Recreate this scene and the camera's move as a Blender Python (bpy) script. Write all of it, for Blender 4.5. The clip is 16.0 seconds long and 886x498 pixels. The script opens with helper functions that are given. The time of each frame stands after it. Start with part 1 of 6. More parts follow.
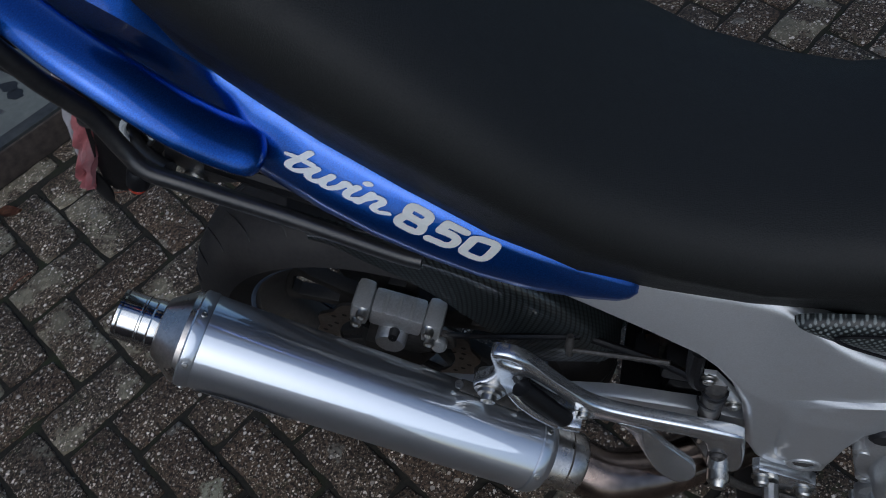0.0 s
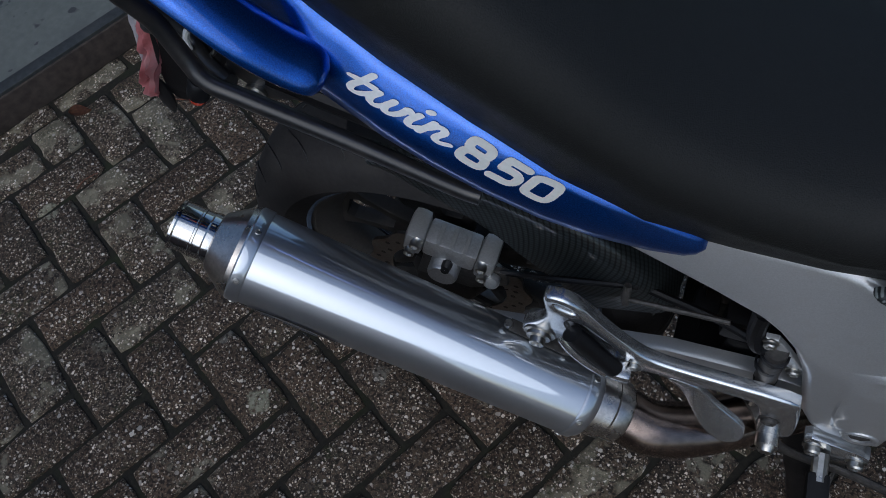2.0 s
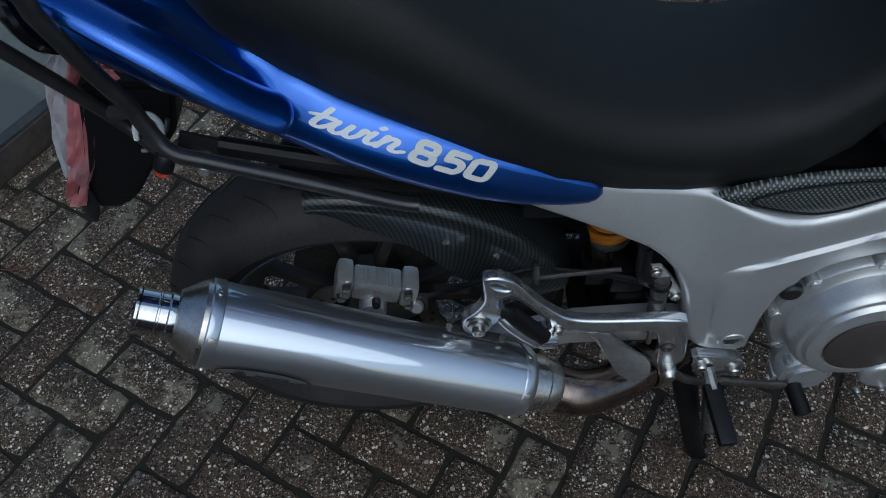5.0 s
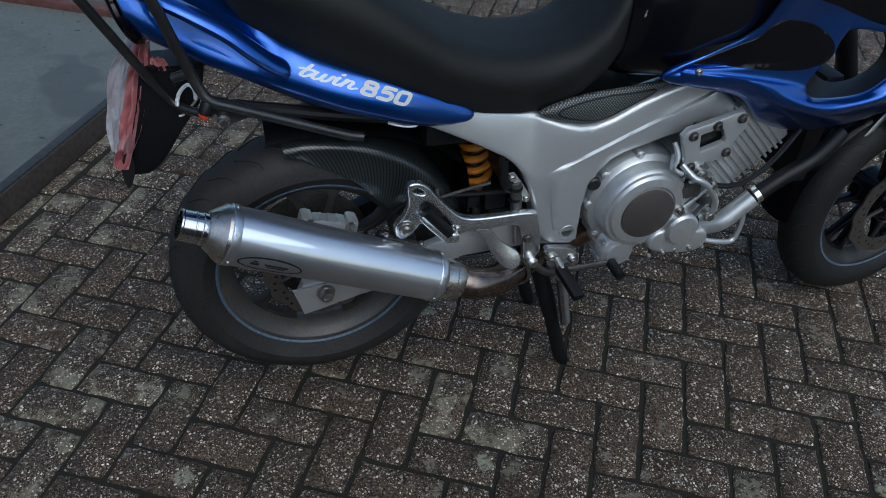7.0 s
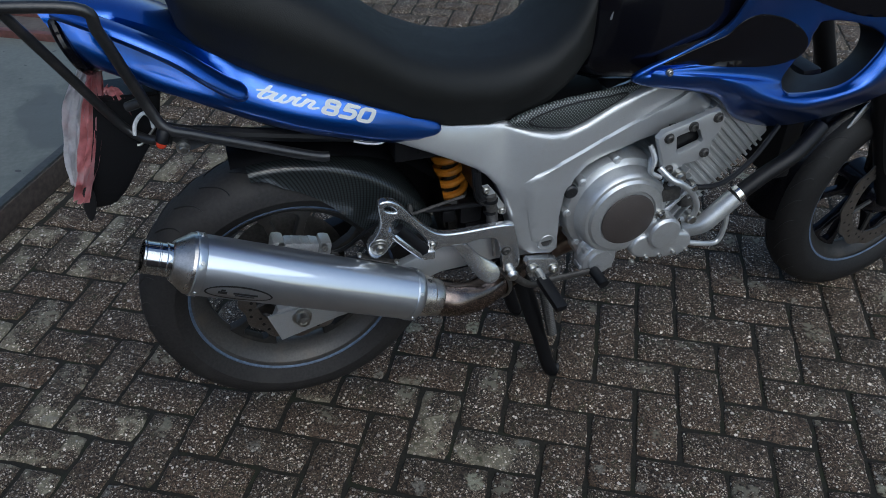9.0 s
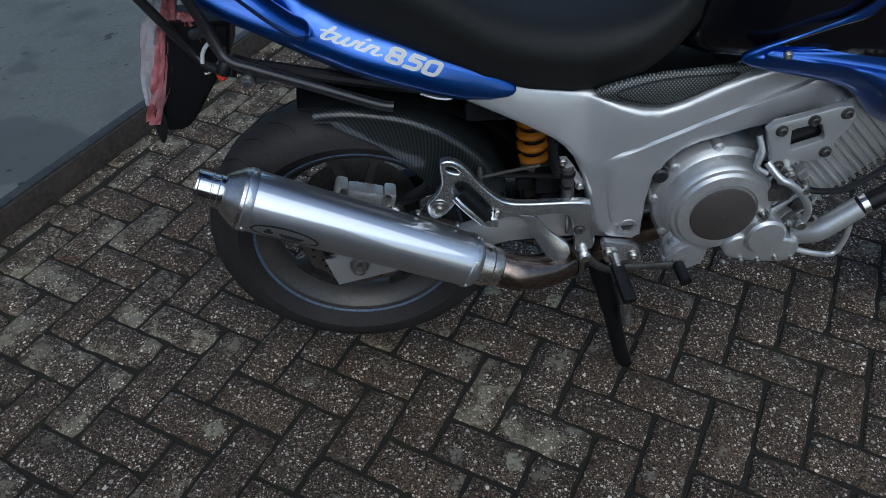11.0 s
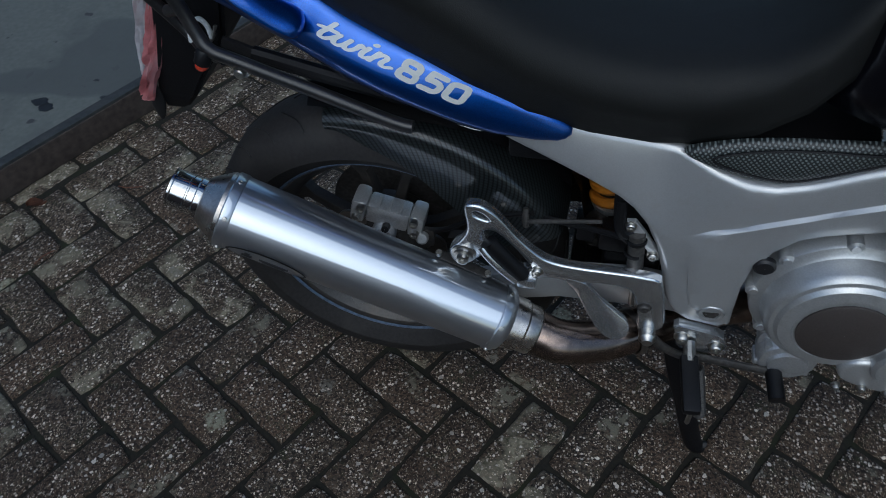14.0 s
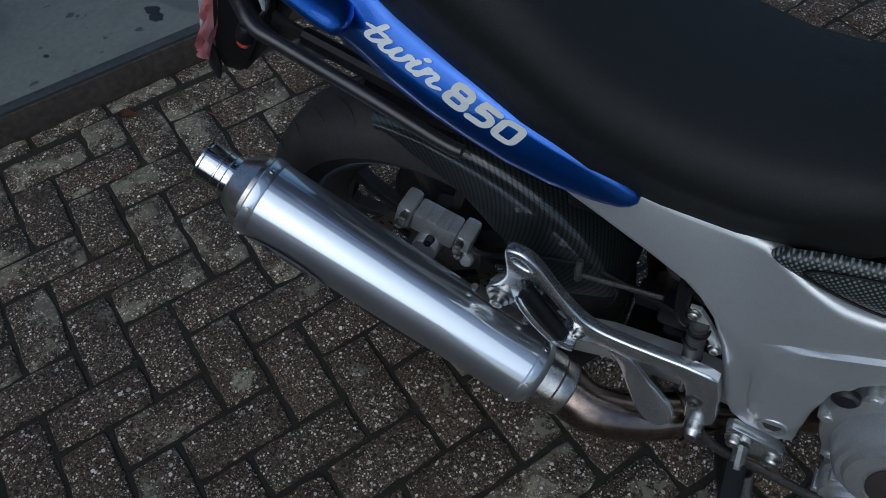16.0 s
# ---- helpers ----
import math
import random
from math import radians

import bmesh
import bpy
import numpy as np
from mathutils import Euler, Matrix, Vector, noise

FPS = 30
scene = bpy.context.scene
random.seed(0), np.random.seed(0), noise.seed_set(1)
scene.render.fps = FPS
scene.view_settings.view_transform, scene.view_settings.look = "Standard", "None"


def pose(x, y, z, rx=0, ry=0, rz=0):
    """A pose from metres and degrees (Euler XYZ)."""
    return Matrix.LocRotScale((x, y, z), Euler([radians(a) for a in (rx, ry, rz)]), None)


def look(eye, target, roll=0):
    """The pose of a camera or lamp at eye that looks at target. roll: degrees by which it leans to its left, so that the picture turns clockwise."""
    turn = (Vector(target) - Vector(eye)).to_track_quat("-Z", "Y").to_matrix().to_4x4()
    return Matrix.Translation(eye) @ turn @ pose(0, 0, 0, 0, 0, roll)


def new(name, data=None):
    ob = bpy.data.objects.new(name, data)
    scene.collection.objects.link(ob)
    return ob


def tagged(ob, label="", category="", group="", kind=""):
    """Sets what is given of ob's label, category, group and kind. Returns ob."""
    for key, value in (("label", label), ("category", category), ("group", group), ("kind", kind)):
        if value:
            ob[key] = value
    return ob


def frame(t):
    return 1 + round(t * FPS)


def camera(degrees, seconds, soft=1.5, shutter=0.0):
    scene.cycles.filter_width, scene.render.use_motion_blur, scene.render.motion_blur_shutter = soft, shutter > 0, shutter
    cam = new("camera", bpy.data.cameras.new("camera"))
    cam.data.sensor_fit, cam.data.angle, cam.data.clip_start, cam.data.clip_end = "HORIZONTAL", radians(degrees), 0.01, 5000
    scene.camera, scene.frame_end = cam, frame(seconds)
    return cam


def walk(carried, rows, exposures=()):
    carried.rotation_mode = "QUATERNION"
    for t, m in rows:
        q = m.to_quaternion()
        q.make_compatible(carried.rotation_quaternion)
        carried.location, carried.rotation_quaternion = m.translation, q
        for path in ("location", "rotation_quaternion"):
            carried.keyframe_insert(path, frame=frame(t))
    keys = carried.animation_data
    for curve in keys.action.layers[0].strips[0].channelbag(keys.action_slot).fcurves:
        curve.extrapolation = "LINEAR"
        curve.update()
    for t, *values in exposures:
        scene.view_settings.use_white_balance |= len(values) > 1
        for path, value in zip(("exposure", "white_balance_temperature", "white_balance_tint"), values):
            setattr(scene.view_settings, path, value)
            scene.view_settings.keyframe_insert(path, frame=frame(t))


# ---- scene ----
cam = camera(59.4, 16.0, soft=0.9, shutter=0.15)
PATH = [
    (0, (0.256, -0.46, 1.412), (-0.135, 0.53, -0.281), -9.8),
    (0.5, (0.242, -0.467, 1.4), (-0.267, 0.4, -0.329), -13.2),
    (1, (0.237, -0.464, 1.399), (-0.315, 0.35, -0.342), -15.6),
    (1.5, (0.234, -0.449, 1.387), (-0.294, 0.335, -0.375), -15.5),
    (2, (0.249, -0.441, 1.394), (-0.246, 0.348, -0.376), -14.3),
    (2.5, (0.258, -0.448, 1.4), (-0.241, 0.361, -0.36), -13.3),
    (3, (0.26, -0.444, 1.404), (-0.233, 0.383, -0.35), -12.2),
    (3.2, (0.263, -0.442, 1.404), (-0.211, 0.388, -0.353), -11.5),
    (5.3, (0.093, -0.839, 1.453), (0.14, 0.453, -0.072), -1.3),
    (5.5, (0.098, -0.956, 1.458), (0.15, 0.391, -0.019), -1.5),
    (6, (0.084, -1.184, 1.49), (0.189, 0.262, 0.112), -0.7),
    (6.5, (-0.061, -1.301, 1.503), (0.291, 0.176, 0.201), 1.9),
    (7, (-0.172, -1.353, 1.497), (0.322, 0.127, 0.246), 3.2),
    (7.5, (-0.16, -1.343, 1.493), (0.343, 0.148, 0.258), 1.8),
    (8, (-0.122, -1.337, 1.492), (0.388, 0.155, 0.261), 0.3),
    (8.2, (-0.118, -1.336, 1.489), (0.401, 0.16, 0.267), 0.2),
    (10.3, (0.027, -1.303, 1.486), (0.247, 0.196, 0.18), -0.6),
    (10.5, (0.069, -1.296, 1.482), (0.215, 0.199, 0.161), -0.9),
    (11, (0.109, -1.274, 1.472), (0.174, 0.201, 0.123), -1.5),
    (11.5, (0.134, -1.269, 1.471), (0.19, 0.196, 0.11), -2.0),
    (12, (0.148, -1.264, 1.469), (0.152, 0.186, 0.091), -3.0),
    (12.5, (0.158, -1.199, 1.449), (0.129, 0.22, 0.039), -3.9),
    (13, (0.176, -1.084, 1.45), (0.213, 0.304, 0.01), -2.0),
    (13.5, (0.205, -0.98, 1.433), (0.175, 0.362, -0.05), -2.5),
    (14, (0.331, -0.861, 1.432), (-0.024, 0.384, -0.092), -5.0),
    (14.5, (0.38, -0.76, 1.42), (-0.207, 0.336, -0.146), -6.3),
    (15, (0.342, -0.693, 1.419), (-0.36, 0.313, -0.161), -8.5),
    (15.5, (0.36, -0.659, 1.418), (-0.304, 0.346, -0.178), -6.8),
    (16, (0.377, -0.642, 1.411), (-0.224, 0.369, -0.206), -5.1),
]
walk(cam, [(t, look(eye, target, roll)) for t, eye, target, roll in PATH], [(0, -0.48, 5680, 8), (3, -0.48, 5680, 8), (5.5, -0.35, 5500, 2), (8, 0.1, 5700, 4), (11, -0.1, 5620, 4), (12.5, -0.25, 5560, 4), (14, -0.5, 5480, 3.5), (16, -0.5, 5480, 3.5)])

from mathutils import geometry

# ---- light ----
world = bpy.data.worlds.new("overcast_sky")
scene.world = world
world.use_nodes = True
wn = world.node_tree
sky = wn.nodes.new("ShaderNodeTexSky")
sky.sky_type = "NISHITA"
sky.sun_disc = False
sky.sun_elevation, sky.sun_rotation = radians(48), radians(180)
sky.air_density, sky.dust_density, sky.ozone_density = 1.2, 3.0, 2.5
wn.links.new(sky.outputs[0], wn.nodes["Background"].inputs[0])
wn.nodes["Background"].inputs[1].default_value = 0.115
sun_data = bpy.data.lights.new("sun", "SUN")
sun_data.energy, sun_data.angle, sun_data.color = 1.0, radians(70), (1.0, 0.98, 0.95)
sun = new("sun", sun_data)
sun.matrix_world = look((0, 0, 6), (-0.15, 0.78, 5.0))

YM = 0.03          # the motorcycle's middle plane
RX, RZ = -0.013, 0.368   # rear axle


# ---- materials ----
def nodes_of(name):
    m = bpy.data.materials.new(name)
    m.use_nodes = True
    return m, m.node_tree.nodes, m.node_tree.links, m.node_tree.nodes["Principled BSDF"]


def simple(name, colour, rough=0.5, metal=0.0, grain=0.15, scale=60.0, bump=0.0, coat=0.0, dirt=None, rough_var=0.1, spec=0.5):
    """A surface with fine grain, broad stains and a slight relief."""
    m, n, l, b = nodes_of(name)
    pos = n.new("ShaderNodeNewGeometry").outputs["Position"]
    fine, broad = n.new("ShaderNodeTexNoise"), n.new("ShaderNodeTexNoise")
    fine.inputs["Scale"].default_value, fine.inputs["Detail"].default_value = scale, 6
    broad.inputs["Scale"].default_value, broad.inputs["Detail"].default_value = scale / 9, 5
    l.new(pos, fine.inputs[0]), l.new(pos, broad.inputs[0])
    ramp = n.new("ShaderNodeValToRGB")
    lo = [max(0, c * (1 - grain)) for c in colour]
    hi = [min(1, c * (1 + grain)) for c in colour]
    ramp.color_ramp.elements[0].position, ramp.color_ramp.elements[1].position = 0.3, 0.7
    ramp.color_ramp.elements[0].color, ramp.color_ramp.elements[1].color = (*lo, 1), (*hi, 1)
    l.new(fine.outputs[0], ramp.inputs[0])
    out = ramp.outputs[0]
    if dirt:
        mix = n.new("ShaderNodeMix")
        mix.data_type = "RGBA"
        mask = n.new("ShaderNodeMapRange")
        mask.inputs["From Min"].default_value, mask.inputs["From Max"].default_value = 0.52, 0.72
        mask.inputs["To Max"].default_value = dirt[3]
        l.new(broad.outputs[0], mask.inputs[0])
        l.new(mask.outputs[0], mix.inputs["Factor"])
        l.new(out, mix.inputs["A"])
        mix.inputs["B"].default_value = (*dirt[:3], 1)
        out = mix.outputs["Result"]
    l.new(out, b.inputs["Base Color"])
    rr = n.new("ShaderNodeMapRange")
    rr.inputs["To Min"].default_value, rr.inputs["To Max"].default_value = max(0.02, rough - rough_var), min(1, rough + rough_var)
    l.new(broad.outputs[0], rr.inputs[0]), l.new(rr.outputs[0], b.inputs["Roughness"])
    b.inputs["Metallic"].default_value = metal
    b.inputs["Coat Weight"].default_value = coat
    b.inputs["Specular IOR Level"].default_value = spec
    b.inputs["Coat Roughness"].default_value = 0.045
    b.inputs["Coat IOR"].default_value = 1.5
    if bump:
        bp = n.new("ShaderNodeBump")
        bp.inputs["Strength"].default_value, bp.inputs["Distance"].default_value = bump, 0.002
        l.new(fine.outputs[0], bp.inputs["Height"]), l.new(bp.outputs[0], b.inputs["Normal"])
    return m


def brick_material(name, base, pale):
    """Worn concrete clinker: angular pebbles laid bare in a dark matrix, lichen and moss."""
    m, n, l, b = nodes_of(name)
    pos = n.new("ShaderNodeNewGeometry").outputs["Position"]
    info = n.new("ShaderNodeObjectInfo")

    def noise_node(scale, detail=4):
        t = n.new("ShaderNodeTexNoise")
        t.inputs["Scale"].default_value, t.inputs["Detail"].default_value = scale, detail
        l.new(pos, t.inputs[0])
        return t.outputs[0]

    def step(value, a, c, top=1.0):
        r = n.new("ShaderNodeMapRange")
        r.inputs["From Min"].default_value, r.inputs["From Max"].default_value, r.inputs["To Max"].default_value = a, c, top
        l.new(value, r.inputs[0])
        return r.outputs[0]

    def mixed(fac, a, c):
        x = n.new("ShaderNodeMix")
        x.data_type = "RGBA"
        l.new(fac, x.inputs["Factor"])
        for sock, v in (("A", a), ("B", c)):
            if isinstance(v, tuple):
                x.inputs[sock].default_value = (*v, 1)
            else:
                l.new(v, x.inputs[sock])
        return x.outputs["Result"]

    def mul(a, c):
        x = n.new("ShaderNodeMath")
        x.operation = "MULTIPLY"
        l.new(a, x.inputs[0])
        if isinstance(c, float):
            x.inputs[1].default_value = c
        else:
            l.new(c, x.inputs[1])
        return x.outputs[0]

    def plus(a, c):
        x = n.new("ShaderNodeMath")
        l.new(a, x.inputs[0]), l.new(c, x.inputs[1])
        return x.outputs[0]

    def bent(scale, amount):
        jitter = n.new("ShaderNodeTexNoise")
        jitter.inputs["Scale"].default_value, jitter.inputs["Detail"].default_value = scale, 3
        l.new(pos, jitter.inputs[0])
        v = n.new("ShaderNodeVectorMath")
        v.operation = "MULTIPLY_ADD"
        l.new(jitter.outputs["Color"], v.inputs[0])
        v.inputs[1].default_value = (amount, amount, 0.0)
        l.new(pos, v.inputs[2])
        return v.outputs[0]

    def cells(scale, vector, feature):
        v = n.new("ShaderNodeTexVoronoi")
        v.feature = feature
        v.inputs["Scale"].default_value = scale
        l.new(vector, v.inputs["Vector"])
        return v

    both = n.new("ShaderNodeMath")
    l.new(info.outputs["Random"], both.inputs[0]), l.new(n.new("ShaderNodeNewGeometry").outputs["Random Per Island"], both.inputs[1])
    part_of = n.new("ShaderNodeMath")
    part_of.operation = "FRACT"
    l.new(both.outputs[0], part_of.inputs[0])
    other = n.new("ShaderNodeMath")
    other.operation = "FRACT"
    l.new(mul(part_of.outputs[0], 7.31), other.inputs[0])
    grey = sum(base) / 3
    col = mixed(part_of.outputs[0], tuple(c * 0.62 for c in base), tuple(c * 1.3 for c in base))
    col = mixed(step(other.outputs[0], 0.35, 0.95, 0.8), col, (grey * 1.16, grey * 0.99, grey * 0.72))
    col = mixed(step(noise_node(28, 6), 0.35, 0.7, 0.45), col, (base[0] * 1.7, base[1] * 1.6, base[2] * 1.5))
    col = mixed(step(noise_node(8, 3), 0.5, 0.72, 0.6), col, tuple(c * 0.45 for c in base))
    col = mixed(step(noise_node(120, 7), 0.54, 0.66, 0.75), col, tuple(c * 1.9 for c in base))
    col = mixed(step(noise_node(420, 4), 0.54, 0.66, 0.7), col, tuple(c * 2.8 for c in base))
    col = mixed(step(noise_node(165, 6), 0.48, 0.56, 0.9), col, tuple(c * 0.2 for c in base))
    if pale:
        col = mixed(step(noise_node(11, 8), 0.53, 0.58, 0.68), col, (0.2, 0.176, 0.12))
        col = mixed(mul(step(noise_node(55, 6), 0.54, 0.61, 0.7), step(noise_node(11, 8), 0.45, 0.55)), col, (0.29, 0.262, 0.18))
    # moss creeping in from the joints
    col = mixed(mul(step(noise_node(12, 4), 0.52, 0.66), step(noise_node(85, 5), 0.5, 0.62, 0.7)), col, (0.03, 0.036, 0.012))
    heights = []
    worn = step(noise_node(14, 3), 0.3, 0.48)
    spread = bent(300, 0.0045)
    for scale, rare, colour, size in ((430, 0.74, (0.5, 0.41, 0.29), 0.46), (250, 0.80, (0.8, 0.67, 0.53), 0.46), (150, 0.83, (0.9, 0.79, 0.66), 0.46), (100, 0.91, (0.92, 0.83, 0.71), 0.43)):
        cell = cells(scale, spread, "F1")
        sep = n.new("ShaderNodeSeparateColor")
        l.new(cell.outputs["Color"], sep.inputs[0])
        pebble = mul(mul(step(plus(cell.outputs["Distance"], mul(sep.outputs[2], 0.26)), size + 0.09, size + 0.05), step(sep.outputs[0], rare, rare + 0.02)), worn)
        tone = mixed(sep.outputs[1], tuple(c * 0.3 for c in colour), colour)
        col = mixed(pebble, col, tone)
        heights.append(pebble)
    # blotches of lichen
    blotch = mul(step(noise_node(6.5, 7), 0.62, 0.655), step(noise_node(70, 5), 0.43, 0.53, 0.8))
    col = mixed(blotch, col, (0.20, 0.18, 0.128))
    # round lichen spots
    spots = cells(6.0, bent(30, 0.04), "F1")
    sep = n.new("ShaderNodeSeparateColor")
    l.new(spots.outputs["Color"], sep.inputs[0])
    ring = step(spots.outputs["Distance"], 0.16, 0.13)
    col = mixed(mul(mul(ring, step(sep.outputs[0], 0.78, 0.79)), step(noise_node(100, 4), 0.35, 0.55, 0.85)), col, (0.28, 0.272, 0.19))
    chips = cells(15.0, bent(45, 0.05), "F1")
    sep = n.new("ShaderNodeSeparateColor")
    l.new(chips.outputs["Color"], sep.inputs[0])
    col = mixed(mul(mul(step(chips.outputs["Distance"], 0.26, 0.2), step(sep.outputs[0], 0.88, 0.89)), step(noise_node(120, 4), 0.35, 0.6, 0.85)), col, (0.2, 0.185, 0.15))
    l.new(col, b.inputs["Base Color"])
    b.inputs["Roughness"].default_value = 0.78
    b.inputs["Specular IOR Level"].default_value = 0.35
    add = n.new("ShaderNodeMath")
    l.new(heights[1], add.inputs[0]), l.new(heights[2], add.inputs[1])
    add2 = n.new("ShaderNodeMath")
    l.new(add.outputs[0], add2.inputs[0]), l.new(noise_node(260, 5), add2.inputs[1])
    bp = n.new("ShaderNodeBump")
    bp.inputs["Strength"].default_value, bp.inputs["Distance"].default_value = 0.8, 0.0025
    l.new(add2.outputs[0], bp.inputs["Height"]), l.new(bp.outputs[0], b.inputs["Normal"])
    return m


def carbon_material():
    """Clear-coated carbon twill laid round the rear axle: slanting columns crossed by short bright dashes."""
    m, n, l, b = nodes_of("carbon_fibre")
    sep = n.new("ShaderNodeSeparateXYZ")
    l.new(n.new("ShaderNodeNewGeometry").outputs["Position"], sep.inputs[0])

    def calc(op, *args):
        x = n.new("ShaderNodeMath")
        x.operation = op
        for k, a in enumerate(args):
            if isinstance(a, (int, float)):
                x.inputs[k].default_value = a
            else:
                l.new(a, x.inputs[k])
        return x.outputs[0]

    dx, dz = calc("SUBTRACT", sep.outputs[0], RX), calc("SUBTRACT", sep.outputs[2], RZ)
    across = calc("ADD", calc("SQRT", calc("ADD", calc("MULTIPLY", dx, dx), calc("MULTIPLY", dz, dz))), sep.outputs[1])
    arc = calc("MULTIPLY", calc("ARCTAN2", dz, dx), 0.34)
    column = calc("MULTIPLY", calc("SUBTRACT", arc, calc("MULTIPLY", across, 0.7)), 1 / 0.009)
    dash = calc("ADD", calc("MULTIPLY", across, 1 / 0.0046), calc("MULTIPLY", column, 0.55))
    bar = calc("SMOOTH_MIN", calc("MULTIPLY", calc("PINGPONG", column, 0.5), 3.4), 1.0, 0.3)
    rows = calc("MULTIPLY", calc("PINGPONG", dash, 0.5), 2.0)
    weave = calc("MULTIPLY", bar, calc("ADD", calc("MULTIPLY", rows, 0.5), 0.5))
    r = n.new("ShaderNodeValToRGB")
    r.color_ramp.elements[0].color, r.color_ramp.elements[1].color = (0.003, 0.0035, 0.004, 1), (0.05, 0.06, 0.062, 1)
    r.color_ramp.elements[0].position, r.color_ramp.elements[1].position = 0.15, 0.8
    l.new(weave, r.inputs[0]), l.new(r.outputs[0], b.inputs["Base Color"])
    b.inputs["Roughness"].default_value, b.inputs["Coat Weight"].default_value = 0.35, 1.0
    b.inputs["Coat Roughness"].default_value = 0.06
    b.inputs["Coat IOR"].default_value = 1.65
    bp = n.new("ShaderNodeBump")
    bp.inputs["Strength"].default_value, bp.inputs["Distance"].default_value = 0.25, 0.001
    l.new(weave, bp.inputs["Height"]), l.new(bp.outputs[0], b.inputs["Normal"])
    return m


BLUE = simple("blue_metallic_paint", (0.0135, 0.094, 0.43), 0.3, 0.92, 0.35, 900, 0.0, 1.0, rough_var=0.03)
SILVER = simple("silver_frame_paint", (0.49, 0.5, 0.505), 0.31, 0.55, 0.08, 700, 0.0, 0.6, (0.45, 0.44, 0.42, 0.3), 0.03)
VINYL = simple("black_seat_vinyl", (0.0118, 0.0123, 0.0118), 0.55, 0.0, 0.3, 700, 0.3, 0.0, rough_var=0.08, spec=0.24)
GLOSS = simple("gloss_black_paint", (0.003, 0.003, 0.005), 0.2, 0.0, 0.2, 300, 0.0, 0.15, rough_var=0.03, spec=0.3)
SATIN = simple("satin_aluminium", (0.64, 0.66, 0.68), 0.19, 0.92, 0.08, 130, 0.05, 0.2, (0.40, 0.40, 0.40, 0.4), 0.09)
def polished_material():
    """Polished metal under a haze of fine scratches: a crisp and a wide reflection together."""
    m, n, l, b = nodes_of("polished_can")
    wide = n.new("ShaderNodeBsdfPrincipled")
    mix = n.new("ShaderNodeMixShader")
    for node, rough in ((b, 0.04), (wide, 0.46)):
        node.inputs["Base Color"].default_value = (0.72, 0.745, 0.78, 1)
        node.inputs["Metallic"].default_value = 1.0
        node.inputs["Roughness"].default_value = rough
    pos = n.new("ShaderNodeNewGeometry").outputs["Position"]
    t = n.new("ShaderNodeTexNoise")
    t.inputs["Scale"].default_value, t.inputs["Detail"].default_value = 14, 4
    l.new(pos, t.inputs[0])
    r = n.new("ShaderNodeMapRange")
    r.inputs["To Min"].default_value, r.inputs["To Max"].default_value = 0.42, 0.56
    l.new(t.outputs[0], r.inputs[0]), l.new(r.outputs[0], mix.inputs[0])
    l.new(b.outputs[0], mix.inputs[1]), l.new(wide.outputs[0], mix.inputs[2])
    l.new(mix.outputs[0], n["Material Output"].inputs[0])
    return m


BRUSHED = simple("brushed_steel", (0.6, 0.56, 0.52), 0.28, 1.0, 0.12, 300, 0.0, 0.0, (0.25, 0.22, 0.19, 0.5), 0.08)
CAN = polished_material()
CHROME = simple("bright_stainless", (0.7, 0.69, 0.67), 0.12, 1.0, 0.06, 300, 0.0, 0.0, rough_var=0.04)
CAST = simple("cast_aluminium", (0.58, 0.59, 0.6), 0.42, 0.8, 0.12, 350, 0.2, 0.0, (0.2, 0.19, 0.17, 0.35))
ENGINE = simple("engine_silver", (0.55, 0.56, 0.56), 0.34, 0.7, 0.08, 400, 0.08, 0.0, (0.36, 0.35, 0.33, 0.3))
HEAT = simple("heat_tinted_pipe", (0.25, 0.195, 0.165), 0.27, 1.0, 0.3, 60, 0.0, 0.0, (0.14, 0.085, 0.06, 0.75))
RUBBER = simple("tyre_rubber", (0.024, 0.0222, 0.0215), 0.66, 0.0, 0.25, 160, 0.25, 0.0, (0.042, 0.039, 0.036, 0.6), spec=0.3)
# the front tyre has a darker rubber colour than the rear
FRONT_RUBBER = simple("front_tyre_rubber", (0.011, 0.0105, 0.0105), 0.6, 0.0, 0.25, 160, 0.25, 0.0, (0.02, 0.019, 0.018, 0.5), spec=0.3)
PLASTIC = simple("black_plastic", (0.005, 0.005, 0.006), 0.45, 0.0, 0.25, 300, 0.15, spec=0.3)
TUBE = simple("black_tube_paint", (0.016, 0.016, 0.017), 0.32, 0.0, 0.3, 250, 0.1, 0.2, (0.06, 0.05, 0.045, 0.35))
WHEEL = simple("dark_wheel_paint", (0.022, 0.0205, 0.019), 0.5, 0.1, 0.25, 200, 0.05, 0.0, (0.085, 0.072, 0.06, 0.45))
RIMGREY = simple("grey_rim_paint", (0.07, 0.066, 0.062), 0.4, 0.2, 0.2, 200, 0.05, 0.0, (0.10, 0.085, 0.07, 0.7))
STRIPE = simple("blue_rim_stripe", (0.09, 0.125, 0.19), 0.4, 0.1, 0.3, 150)
DISC = simple("brake_steel", (0.3, 0.28, 0.26), 0.38, 1.0, 0.15, 250, 0.1, 0.0, (0.2, 0.13, 0.09, 0.5))
ORANGE = simple("orange_spring_paint", (0.62, 0.23, 0.02), 0.35, 0.0, 0.12, 150, 0.0, 0.3, (0.3, 0.15, 0.05, 0.5))
GREASE = simple("oily_metal", (0.09, 0.085, 0.08), 0.5, 0.6, 0.3, 150, 0.2, 0.0, (0.03, 0.028, 0.025, 0.8))
